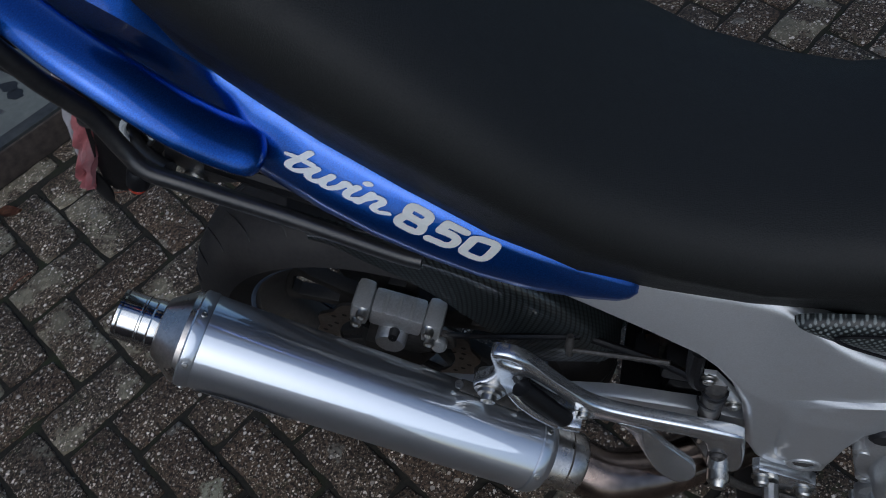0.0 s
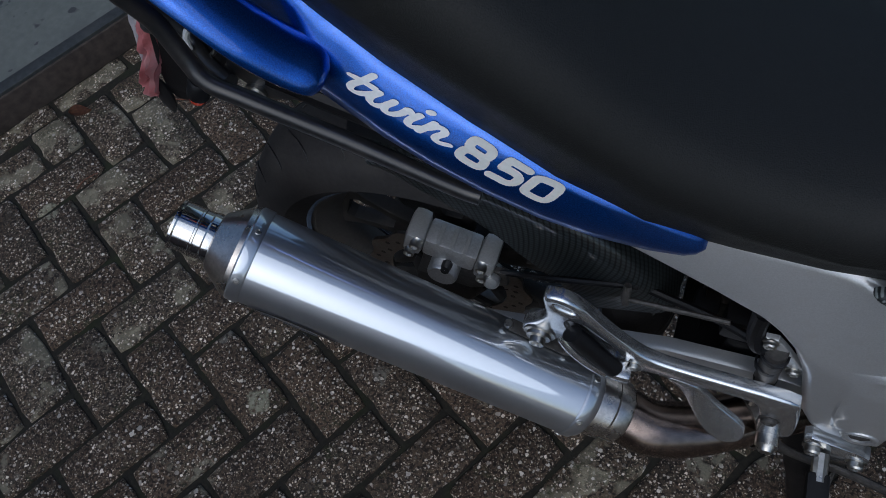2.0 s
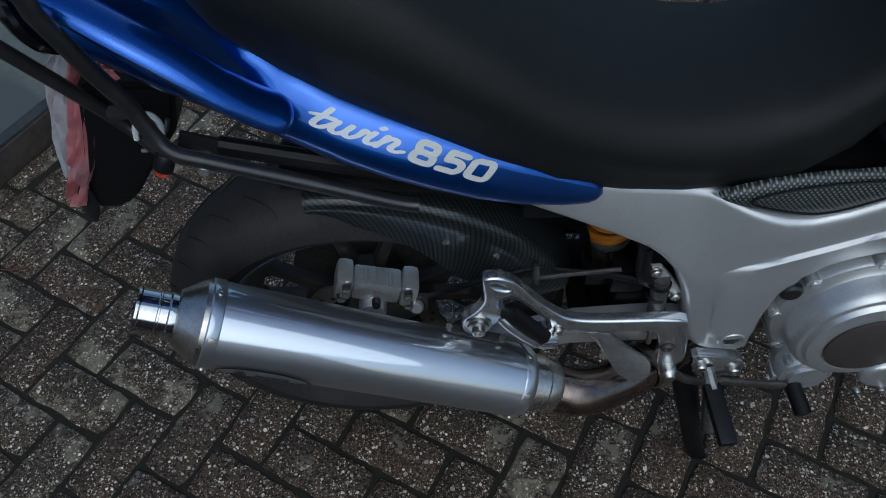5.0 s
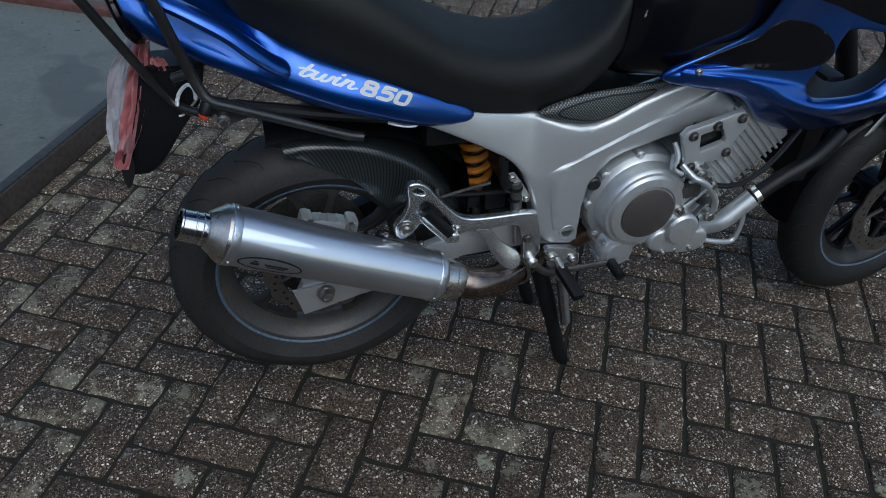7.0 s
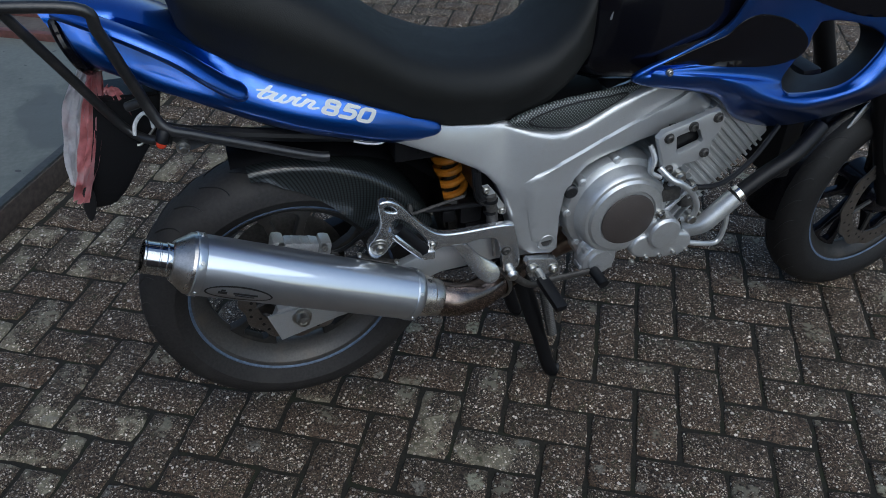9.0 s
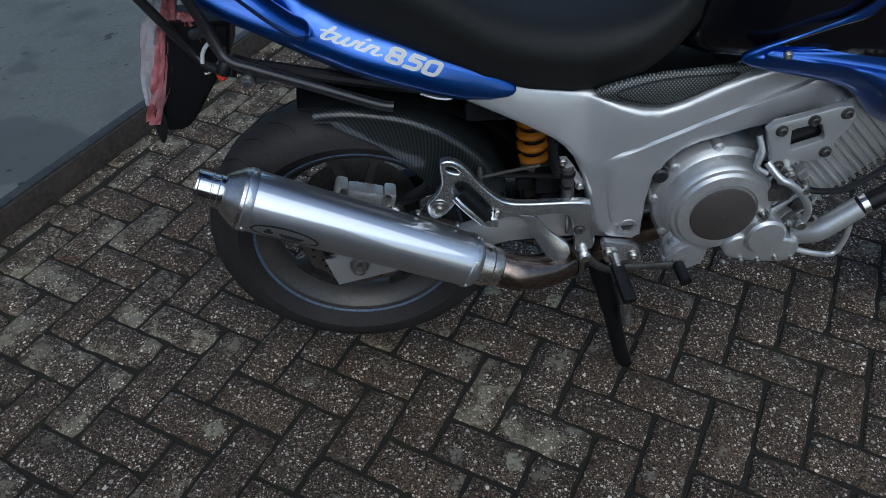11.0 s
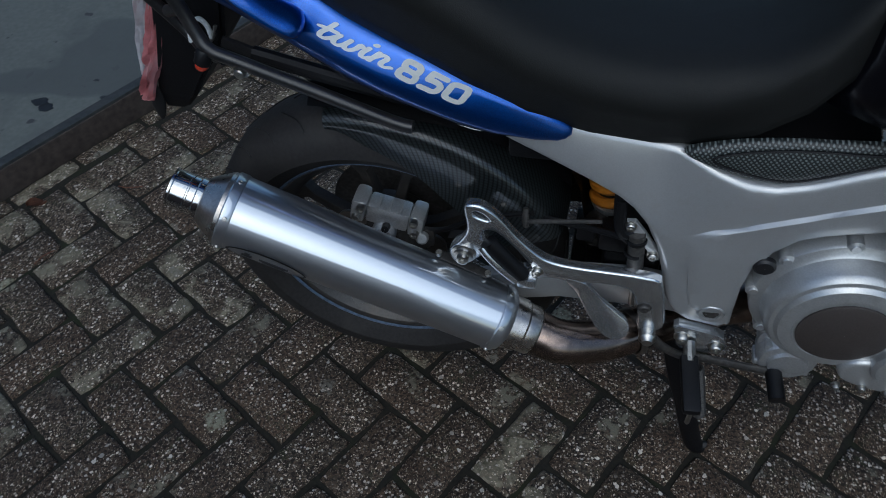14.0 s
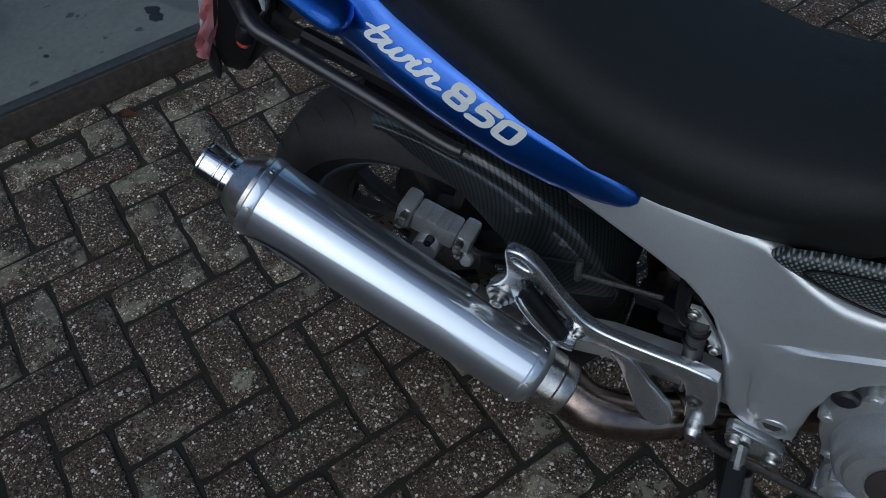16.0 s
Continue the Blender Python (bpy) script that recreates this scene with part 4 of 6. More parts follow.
# -- tank and side fairing --
bm = bmesh.new()
rings = []
for x, zl, wl, zc, wh in [(0.59, 0.80, 0.10, 0.98, 0.07), (0.635, 0.79, 0.13, 1.04, 0.137), (0.70, 0.79, 0.163, 1.09, 0.168), (0.80, 0.80, 0.180, 1.12, 0.186), (0.92, 0.81, 0.186, 1.12, 0.192), (1.02, 0.83, 0.15, 1.08, 0.16), (1.08, 0.86, 0.09, 1.0, 0.08)]:
    h = zc - zl
    half = [(wl * 0.6, zl), (wl, zl + h * 0.12), (wh, zl + h * 0.45), (wh * 0.9, zl + h * 0.8), (wh * 0.55, zc)]
    rings.append([bm.verts.new((x, Y(w), z)) for w, z in half] + [bm.verts.new((x, Y(-w), z)) for w, z in half[::-1]])
skin(bm, rings, True, True)
bmesh.ops.subdivide_edges(bm, edges=bm.edges[:], cuts=1, smooth=0.8, use_grid_fill=True)
part("fuel_tank", bm, GLOSS, bike, "glossy black fuel tank flank", 70)

# side fairing: a blue shell round an air scoop, tucked under below its crease
outer = [(0.662, 0.182, 0.826), (0.845, 0.185, 0.772), (0.935, 0.165, 0.695), (1.05, 0.145, 0.645), (1.16, 0.148, 0.641), (1.27, 0.16, 0.67),
         (1.36, 0.20, 0.75), (1.40, 0.235, 0.93), (1.2, 0.255, 1.05), (0.90, 0.24, 1.03), (0.835, 0.209, 0.925), (0.765, 0.198, 0.882)]
ridge = [(0.718, 0.194, 0.845), (0.844, 0.215, 0.820), (0.91, 0.225, 0.784), (0.977, 0.232, 0.756), (1.054, 0.236, 0.741), (1.178, 0.24, 0.762),
         (1.228, 0.24, 0.808), (1.26, 0.235, 0.87), (1.19, 0.215, 0.94), (1.05, 0.205, 0.945), (1.02, 0.207, 0.905), (0.985, 0.208, 0.84)]
mouth = [(0.971, 0.208, 0.806), (0.978, 0.212, 0.788), (0.992, 0.215, 0.772), (1.021, 0.217, 0.760), (1.088, 0.220, 0.756), (1.15, 0.222, 0.766),
         (1.193, 0.224, 0.805), (1.215, 0.22, 0.854), (1.145, 0.21, 0.895), (1.057, 0.204, 0.908), (1.039, 0.203, 0.888), (1.012, 0.205, 0.838)]
throat = [(1.125 + 0.088 * math.cos(radians(180 + 30 * k)), 0.15, 0.825 + 0.066 * math.sin(radians(180 + 30 * k))) for k in range(12)]


def ring_of(loop):
    return curve_points([(x, Y(d), z) for x, d, z in loop], 6, True)


def lofted(loops, steps):
    """Joins closed loops of equal count by smooth columns."""
    bm = bmesh.new()
    cols = [curve_points(list(col), steps) for col in zip(*loops)]
    skin(bm, [[bm.verts.new(c[i]) for c in cols] for i in range(len(cols[0]))], True)
    return bm


r_out, r_ridge, r_mouth = ring_of(outer), ring_of(ridge), ring_of(mouth)
belly = [(a + b) / 2 + Vector((0, -0.004 if a.z < b.z else 0.006, 0)) for a, b in zip(r_out, r_ridge)]
turned_in = [q + Vector((0, 0.012, 0)) for q in r_mouth]
back_edge = [q + Vector((0, 0.014, 0.0)) for q in r_out]
bm = lofted([turned_in, r_mouth, r_ridge, belly, r_out, back_edge], 4)
fairing = part("side_fairing", bm, BLUE, bike, "metallic blue side fairing with an air opening", 60)
bm = lofted([turned_in, [(a + b) / 2 for a, b in zip(turned_in, ring_of(throat))], ring_of(throat)], 3)
part("air_scoop", bm, PLASTIC, fairing, "black air scoop", 70)


def skin_y(x, z, out):
    hit, place, nrm, _ = fairing.ray_cast((x, -1.0, z), (0, 1, 0))
    return (place.y if hit else Y(0.19)) - out


inset_line = flat_curve([(0.714, 0.8575), (0.744, 0.874), (0.795, 0.894), (0.833, 0.908), (0.853, 0.932), (0.889, 0.942), (0.955, 0.925), (1.004, 0.896), (1.024, 0.864), (1.006, 0.838), (0.949, 0.829), (0.854, 0.838), (0.768, 0.851)], 4)
bm = shell(inset_line, lambda x, z, rim: skin_y(x, z, 0.002), Y(0.15), 0.0015, 0.01)
part("black_inset", bm, GLOSS, fairing, "black inset panel", 70)
# black sheet over the upper blue: its shade and dark reflection as colour
upper_line = flat_curve([(0.93, 0.985), (1.0, 0.957), (1.08, 0.926), (1.16, 0.905), (1.25, 0.91), (1.31, 0.96), (1.2, 1.035), (1.06, 1.03), (0.97, 1.01)], 4)
bm = shell(upper_line, lambda x, z, rim: skin_y(x, z, 0.0035), Y(0.15), 0.003, 0.014)
part("upper_shade", bm, GLOSS, fairing, "black sheet standing in for the shade on the upper blue fairing", 70)
bolt(fairing, 0.727, Y(0.197), 0.842, 0.0062, 0.006, "fairing_bolt")

# bright sliver of trim between seat and tank
bm = bmesh.new()
slab_shape(bm, flat_curve([(0.628, 0.93), (0.634, 0.955), (0.648, 0.985), (0.668, 1.015), (0.672, 1.012), (0.656, 0.978), (0.642, 0.948)], 4), Y(0.125), Y(0.10), bevel=0.001)
part("tank_trim", bm, SILVER, bike, "silver trim between seat and tank")

# -- engine --
engine = new("engine")
engine.parent = bike
engine["label"] = "silver parallel-twin engine with finned cylinders"
bm = bmesh.new()
box(bm, (0.745, YM, 0.50), (0.25, 0.24, 0.2), None, 0.03)
part("crankcase", bm, ENGINE, engine)
# clutch cover
CX, CZ, CYD = 0.696, 0.507, 0.188
bm = bmesh.new()
lathe(bm, [(0.123, -0.08), (0.122, -0.030), (0.120, -0.026), (0.110, -0.022), (0.1065, -0.019), (0.103, 0.004), (0.100, 0.011), (0.096, 0.015), (0.090, 0.0165), (0.0875, 0.0195), (0.085, 0.0225), (0.0675, 0.0255), (0.065, 0.022), (0.0005, 0.022)], facing(CX, Y(CYD - 0.02), CZ), 64)
cover = part("clutch_cover", bm, ENGINE, engine, "round silver clutch cover", 28)
bm = bmesh.new()
lathe(bm, [(0.0628, 0.0), (0.0628, 0.003), (0.060, 0.0045), (0.0005, 0.0052)], facing(CX + 0.002, Y(CYD + 0.0025), CZ - 0.005), 48)
part("cover_disc", bm, COVER, cover, "dark grey disc in the clutch cover")
for k, a in enumerate((98, 140, 178, 222)):
    ca, sa = math.cos(radians(a)), math.sin(radians(a))
    bm = bmesh.new()
    lathe(bm, [(0.0005, 0.004), (0.006, 0.004), (0.007, 0.002), (0.011, 0.0), (0.0125, -0.05)], facing(CX + 0.119 * ca, Y(CYD - 0.046), CZ + 0.119 * sa), 14)
    part("boss", bm, ENGINE, cover)
for a in (38, 60):
    ca, sa = math.cos(radians(a)), math.sin(radians(a))
    bm = bmesh.new()
    sweep(bm, [Vector((CX + 0.100 * ca, Y(CYD - 0.014), CZ + 0.100 * sa)), Vector((CX + 0.128 * ca, Y(CYD - 0.042), CZ + 0.128 * sa))], 0.007, 10)
    part("rib", bm, ENGINE, cover)
# oil pump cover
bm = bmesh.new()
slab_shape(bm, flat_curve([(0.715, 0.425), (0.73, 0.395), (0.79, 0.378), (0.85, 0.375), (0.872, 0.40), (0.86, 0.43), (0.80, 0.445), (0.74, 0.45)], 5), Y(0.20), Y(0.12), bevel=0.008, seg=3)
part("oil_pump_cover", bm, ENGINE, engine)
bm = bmesh.new()
lathe(bm, [(0.041, -0.05), (0.04, 0.0), (0.035, 0.006), (0.0005, 0.008)], facing(0.790, Y(0.205), 0.452), 36)
part("water_pump_cap", bm, ENGINE, engine)
bm = bmesh.new()
lathe(bm, [(0.036, -0.05), (0.036, 0.0), (0.03, 0.005), (0.0005, 0.006)], facing(0.645, Y(0.15), 0.405), 24)
part("oil_filter_housing", bm, ENGINE, engine)
for k in range(5):
    bolt(engine, 0.722 + 0.035 * k, Y(0.201), 0.385 + 0.004 * (k % 2), 0.005, 0.006)
# cylinders: finned block leaning forward
cyl_m = Matrix.Translation((0.905, YM, 0.612)) @ Matrix.Rotation(radians(45), 4, "Y")
bm = bmesh.new()
box(bm, (0, 0, 0), (0.172, 0.295, 0.24), cyl_m, 0.01)
cylinder = part("cylinder_block", bm, ENGINE, engine)
for k in range(14):
    bm = bmesh.new()
    box(bm, (0.0, 0, -0.095 + 0.0145 * k), (0.18, 0.305 - 0.004 * (k % 2), 0.0062), cyl_m, 0.0015)
    part("fin", bm, ENGINE, cylinder)
bm = bmesh.new()
box(bm, (0.0, 0, 0.145), (0.17, 0.29, 0.06), cyl_m, 0.016)
part("cylinder_head", bm, ENGINE, cylinder)
# engine mounting plate
bm = bmesh.new()
slab_shape(bm, [(0.737, 0.69), (0.75, 0.705), (0.80, 0.717), (0.85, 0.733), (0.875, 0.735), (0.89, 0.715), (0.885, 0.69), (0.868, 0.66), (0.872, 0.635), (0.855, 0.622), (0.81, 0.618), (0.785, 0.598), (0.765, 0.602), (0.76, 0.63)], Y(0.19), Y(0.175), [[(0.782, 0.688), (0.788, 0.691), (0.826, 0.70), (0.832, 0.697), (0.845, 0.672), (0.843, 0.665), (0.794, 0.648), (0.789, 0.65)]], 0.004)
mount = part("engine_mount_plate", bm, SILVER, engine, "silver mounting plate with a square opening")
for x, z in ((0.762, 0.69), (0.815, 0.708), (0.87, 0.72), (0.775, 0.613), (0.855, 0.64)):
    bolt(mount, x, Y(0.191), z, 0.0085, 0.007, "bolt", GREASE)
bm = bmesh.new()
box(bm, (0.815, Y(0.163), 0.672), (0.075, 0.012, 0.065), None, 0.004)
part("dark_bracket", bm, PLASTIC, engine)
# pipes and hoses
bm = bmesh.new()
sweep(bm, curve_points([(0.868, Y(0.17), 0.425), (0.897, Y(0.19), 0.445), (0.928, Y(0.193), 0.473), (0.964, Y(0.194), 0.507)], 5), 0.0215, 18)
part("coolant_pipe", bm, ENGINE, engine)
bm = bmesh.new()
sweep(bm, curve_points([(0.96, Y(0.193), 0.503), (1.03, Y(0.193), 0.552), (1.10, Y(0.19), 0.590), (1.18, Y(0.16), 0.63)], 5), 0.0185, 14)
part("coolant_hose", bm, PLASTIC, engine, "black rubber coolant hose")
bm = bmesh.new()
lathe(bm, [(0.0195, -0.007), (0.0215, -0.006), (0.0215, 0.006), (0.0195, 0.007)], along((0.972, Y(0.193), 0.513), (1.03, Y(0.193), 0.552)), 20)
part("hose_clamp", bm, CHROME, engine)
bm = bmesh.new()
sweep(bm, curve_points([(0.80, Y(0.19), 0.60), (0.83, Y(0.215), 0.575), (0.90, Y(0.22), 0.575), (0.98, Y(0.20), 0.61), (1.05, Y(0.17), 0.66)], 6), 0.006, 8)
part("cable", bm, PLASTIC, engine, "black cable")
bm = bmesh.new()
sweep(bm, curve_points([(0.757, Y(0.185), 0.618), (0.778, Y(0.208), 0.597), (0.799, Y(0.215), 0.587), (0.827, Y(0.215), 0.561), (0.850, Y(0.213), 0.523), (0.850, Y(0.208), 0.489), (0.832, Y(0.195), 0.476)], 6), 0.0072, 12)
part("water_pipe", bm, ENGINE, engine, "silver bent water pipe")
bm = bmesh.new()
sweep(bm, curve_points([(0.87, Y(0.17), 0.385), (0.92, Y(0.18), 0.375), (0.962, Y(0.178), 0.37), (0.976, Y(0.175), 0.405), (0.978, Y(0.17), 0.44)], 5), 0.0065, 10)
part("drain_pipe", bm, ENGINE, engine)
for x, y, z, s in ((0.76, 0.16, 0.58, 0.03), (0.80, 0.17, 0.54, 0.034), (0.90, 0.15, 0.43, 0.03), (0.86, 0.16, 0.50, 0.028)):
    bm = bmesh.new()
    box(bm, (x, Y(y), z), (s * 1.5, s, s), Matrix(), s * 0.25)
    part("fitting", bm, GREASE, engine)

# cast filter housing with ribs, oil lines, crankcase ribs
bm = bmesh.new()
lathe(bm, [(0.044, -0.03), (0.045, 0.0), (0.040, 0.008), (0.030, 0.010), (0.028, 0.016), (0.0005, 0.017)], facing(0.655, Y(0.165), 0.385), 30)
housing = part("filter_cap", bm, CAST, engine)
for k in range(6):
    a = radians(60 * k + 20)
    bm = bmesh.new()
    box(bm, (0.655 + 0.043 * math.cos(a), Y(0.155), 0.385 + 0.043 * math.sin(a)), (0.012, 0.03, 0.012), None, 0.003)
    part("housing_lug", bm, CAST, housing)
for pts, r in (([(0.735, Y(0.17), 0.668), (0.742, Y(0.185), 0.64), (0.735, Y(0.19), 0.615), (0.757, Y(0.195), 0.60)], 0.0055),
               ([(0.782, Y(0.165), 0.515), (0.800, Y(0.17), 0.548), (0.816, Y(0.172), 0.578)], 0.007),
               ([(0.806, Y(0.168), 0.488), (0.83, Y(0.172), 0.512), (0.856, Y(0.172), 0.543)], 0.005)):
    bm = bmesh.new()
    sweep(bm, curve_points(pts, 6), r, 10)
    part("oil_line", bm, CAST, engine, "dull steel oil line")
# smooth foot of the cylinders
bm = bmesh.new()
box(bm, (0.0, 0.0, -0.165), (0.165, 0.27, 0.12), cyl_m, 0.012)
part("cylinder_foot", bm, ENGINE, engine, "plain cast foot of the cylinder block")
for k in range(3):
    bm = bmesh.new()
    box(bm, (0.0, 0.0, -0.125 - 0.03 * k), (0.172, 0.28, 0.005), cyl_m, 0.002)
    part("foot_rib", bm, ENGINE, engine)
for x, d, z, r in ((0.80, 0.20, 0.598, 0.011), (0.828, 0.212, 0.575, 0.009), (0.775, 0.195, 0.502, 0.009), (0.848, 0.205, 0.483, 0.012), (0.90, 0.18, 0.455, 0.012), (0.915, 0.17, 0.418, 0.01)):
    bm = bmesh.new()
    lathe(bm, [(0.0005, 0.012), (r * 0.75, 0.012), (r * 0.85, 0.010), (r * 0.85, 0.004), (r * 1.2, 0.003), (r * 1.2, -0.012)], facing(x, Y(d), z), 12)
    part("union_bolt", bm, BOLT, engine)
for k in range(5):
    bm = bmesh.new()
    box(bm, (0.80 + 0.02 * k, Y(0.158), 0.535 - 0.008 * k), (0.006, 0.03, 0.085), Matrix.Translation((0.84, 0, 0.52)) @ Matrix.Rotation(radians(38), 4, "Y") @ Matrix.Translation((-0.84, 0, -0.52)), 0.002)
    part("case_rib", bm, ENGINE, engine)

# -- muffler --
def muf(x):
    return Vector((x, -0.155 + 0.015 * x, 0.51 - 0.465 * x))


R, R0, R1 = 0.057, 0.0535, 0.057   # the can widens to the rear
can_m = along(muf(0.215), muf(-0.20))
LEN = (muf(-0.20) - muf(0.215)).length
bm = bmesh.new()
lathe(bm, [(R0 - 0.004, 0.0), (R0, 0.002), ((R0 + R1) / 2, LEN / 2), (R1, LEN - 0.002), (R1 - 0.004, LEN)], can_m, 72)
muffler = part("muffler", bm, CAN, bike, "polished aluminium muffler can")
bm = bmesh.new()
lathe(bm, [(R0 + 0.0005, 0.0), (R0 + 0.0018, 0.002), (R0 + 0.002, 0.013), (R0 + 0.0005, 0.015)], can_m, 64)
part("front_band", bm, CAN, muffler, "bright end band")
bm = bmesh.new()
lathe(bm, [(R + 0.0005, LEN - 0.017), (R + 0.0018, LEN - 0.015), (R + 0.0018, LEN - 0.002), (R + 0.0002, LEN)], can_m, 64)
part("rear_band", bm, CAN, muffler, "bright end band")
bm = bmesh.new()
lathe(bm, [(R, LEN), (R - 0.001, LEN + 0.006), (0.036, LEN + 0.034), (0.032, LEN + 0.036)], can_m, 56)
part("end_cone", bm, BRUSHED, muffler, "stainless end cone", 15)
bm = bmesh.new()
lathe(bm, [(0.030, LEN + 0.03), (0.0315, LEN + 0.036), (0.0315, LEN + 0.044), (0.030, LEN + 0.046), (0.0298, LEN + 0.055), (0.0306, LEN + 0.056), (0.0306, LEN + 0.058), (0.0298, LEN + 0.059), (0.0295, LEN + 0.079), (0.0305, LEN + 0.081), (0.0305, LEN + 0.084), (0.0265, LEN + 0.084), (0.026, LEN + 0.02)], can_m, 48)
part("outlet", bm, CHROME, muffler, "bright outlet tip", 25)
# black disc that closes the outlet bore
bm = bmesh.new()
lathe(bm, [(0.0262, LEN + 0.03), (0.0005, LEN + 0.03)], can_m, 32)
part("bore_disc", bm, BLACK, muffler)
bm = bmesh.new()
lathe(bm, [(R0, 0.0), (R0 * 0.95, -0.006), (0.041, -0.012), (0.036, -0.014)], can_m, 48)
part("inlet_cone", bm, CAN, muffler)


def on_can(angle, h, out=0.0):
    """A pose on the can's skin, local z outwards; angle from straight towards the right, upwards."""
    ax = (muf(-0.20) - muf(0.215)).normalized()
    side = Vector((0, -1, 0))
    side = (side - ax * side.dot(ax)).normalized()
    up = ax.cross(side)
    if up.z < 0:
        up = -up
    nrm = math.cos(radians(angle)) * side + math.sin(radians(angle)) * up
    o = muf(0.215) + ax * h + nrm * (R0 + (R1 - R0) * h / LEN + out)
    x = -ax
    y = nrm.cross(x)
    m = Matrix((x, y, nrm)).transposed().to_4x4()
    return Matrix.Translation(o) @ m


for ang in (38, -25, 100, -85):
    for h in (0.008, LEN - 0.009):
        bm = bmesh.new()
        lathe(bm, [(0.0005, 0.001), (0.0018, 0.001), (0.002, 0.0022), (0.0036, 0.002), (0.004, 0.0), (0.004, -0.002)], on_can(ang, h, 0.0018), 12)
        part("rivet", bm, BOLT, muffler)
# oval badge: a dark outlined plate with plain bars for its lettering
def curved_patch(rx, ry, h0, a0, out, mat, name, parent, inner=None):
    bm = bmesh.new()
    k = 40
    def at(u, v):
        return on_can(a0 + math.degrees(v / R), h0 - u, out).translation
    outer = [bm.verts.new(at(rx * math.cos(2 * math.pi * s / k), ry * math.sin(2 * math.pi * s / k))) for s in range(k)]
    mids = []
    for f in (0.75, 0.5, 0.25):
        if inner and f < inner:
            break
        mids.append([bm.verts.new(at(f * rx * math.cos(2 * math.pi * s / k), f * ry * math.sin(2 * math.pi * s / k))) for s in range(k)])
    if inner:
        mids = [[bm.verts.new(at(inner * rx * math.cos(2 * math.pi * s / k), (1 - (1 - inner) * rx / ry) * ry * math.sin(2 * math.pi * s / k))) for s in range(k)]]
    skin(bm, [outer] + mids, True, False)
    if not inner:
        bm.faces.new(mids[-1])
    return part(name, bm, mat, parent)


badge = curved_patch(0.062, 0.0175, LEN - 0.085, -13, 0.0012, CAN, "badge", muffler)
badge["label"] = "oval badge with a dark outline"
curved_patch(0.063, 0.0185, LEN - 0.085, -13, 0.0018, BLACK, "badge_outline", muffler, 0.94)
for u, v, w, hgt in ((-0.012, 0.001, 0.045, 0.004), (-0.012, -0.005, 0.036, 0.0018), (0.03, 0.0, 0.016, 0.006), (0.03, 0.006, 0.008, 0.003)):
    bm = bmesh.new()
    m = on_can(-13 + math.degrees(v / R), LEN - 0.085 + u, 0.0022)
    box(bm, (0, 0, 0), (w, hgt, 0.0012), m)
    part("badge_bar", bm, BLACK, muffler)

# -- exhaust pipe --
bm = bmesh.new()
pipe = curve_points([muf(0.225), muf(0.265), (0.31, -0.155, 0.372), (0.37, -0.13, 0.352), (0.45, -0.08, 0.345), (0.55, -0.02, 0.34), (0.66, 0.02, 0.335)], 8)
sweep(bm, pipe, 0.0365, 28)
exhaust = part("exhaust_pipe", bm, HEAT, bike, "heat-stained brown exhaust pipe")
bm = bmesh.new()
lathe(bm, [(0.040, 0.0), (0.0435, 0.001), (0.0435, 0.026), (0.042, 0.028), (0.0405, 0.03), (0.0405, 0.048), (0.0385, 0.051), (0.0365, 0.052)], along(muf(0.221), muf(0.29)), 36)
part("pipe_collar", bm, BRUSHED, exhaust, "stepped steel pipe collar")
bm = bmesh.new()
lathe(bm, [(0.0368, -0.006), (0.0405, -0.005), (0.0405, 0.005), (0.0368, 0.006)], along((0.425, -0.098, 0.346), (0.45, -0.08, 0.345)), 24)
part("pipe_clamp", bm, DISC, exhaust)

# -- passenger peg hanger --
HY = 0.158
bm = bmesh.new()
outline = [(0.157, 0.628), (0.166, 0.637), (0.185, 0.635), (0.205, 0.618), (0.231, 0.582), (0.262, 0.548), (0.29, 0.532), (0.335, 0.527), (0.436, 0.524), (0.452, 0.50), (0.462, 0.455), (0.466, 0.41), (0.45, 0.395), (0.43, 0.395), (0.424, 0.43), (0.414, 0.475), (0.40, 0.495), (0.36, 0.498), (0.325, 0.492), (0.29, 0.497), (0.268, 0.49), (0.245, 0.482), (0.225, 0.50), (0.19, 0.535), (0.176, 0.522), (0.15, 0.50), (0.134, 0.512), (0.132, 0.535), (0.148, 0.556), (0.16, 0.585)]
slab_shape(bm, flat_curve(outline, 3), Y(HY), Y(HY - 0.016), [flat_curve([(0.17, 0.616), (0.172, 0.624), (0.182, 0.622), (0.193, 0.61), (0.188, 0.608)], 3), flat_curve([(0.185, 0.58), (0.195, 0.588), (0.212, 0.578), (0.252, 0.525), (0.248, 0.51), (0.235, 0.512), (0.2, 0.548)], 3)], 0.0045, seg=3)
hanger = part("peg_hanger", bm, SATIN, bike, "polished aluminium passenger peg bracket")
bm = bmesh.new()
sweep(bm, [Vector((0.193, Y(HY + 0.006), 0.572)), Vector((0.245, Y(HY + 0.010), 0.508))], 0.0135, 14, 0.8)
part("passenger_peg", bm, PLASTIC, hanger, "folded black rubber passenger peg")
bm = bmesh.new()
sweep(bm, curve_points([(0.183, Y(HY + 0.012), 0.562), (0.195, Y(HY + 0.017), 0.548), (0.215, Y(HY + 0.019), 0.525), (0.236, Y(HY + 0.017), 0.500)], 4), 0.0062, 10, 0.7)
part("peg_arm", bm, SATIN, hanger, "bright bar of the folded peg")
bm = bmesh.new()
box(bm, (0.252, Y(HY + 0.004), 0.497), (0.03, 0.03, 0.02), None, 0.006)
part("peg_hinge", bm, SATIN, hanger)
bm = bmesh.new()
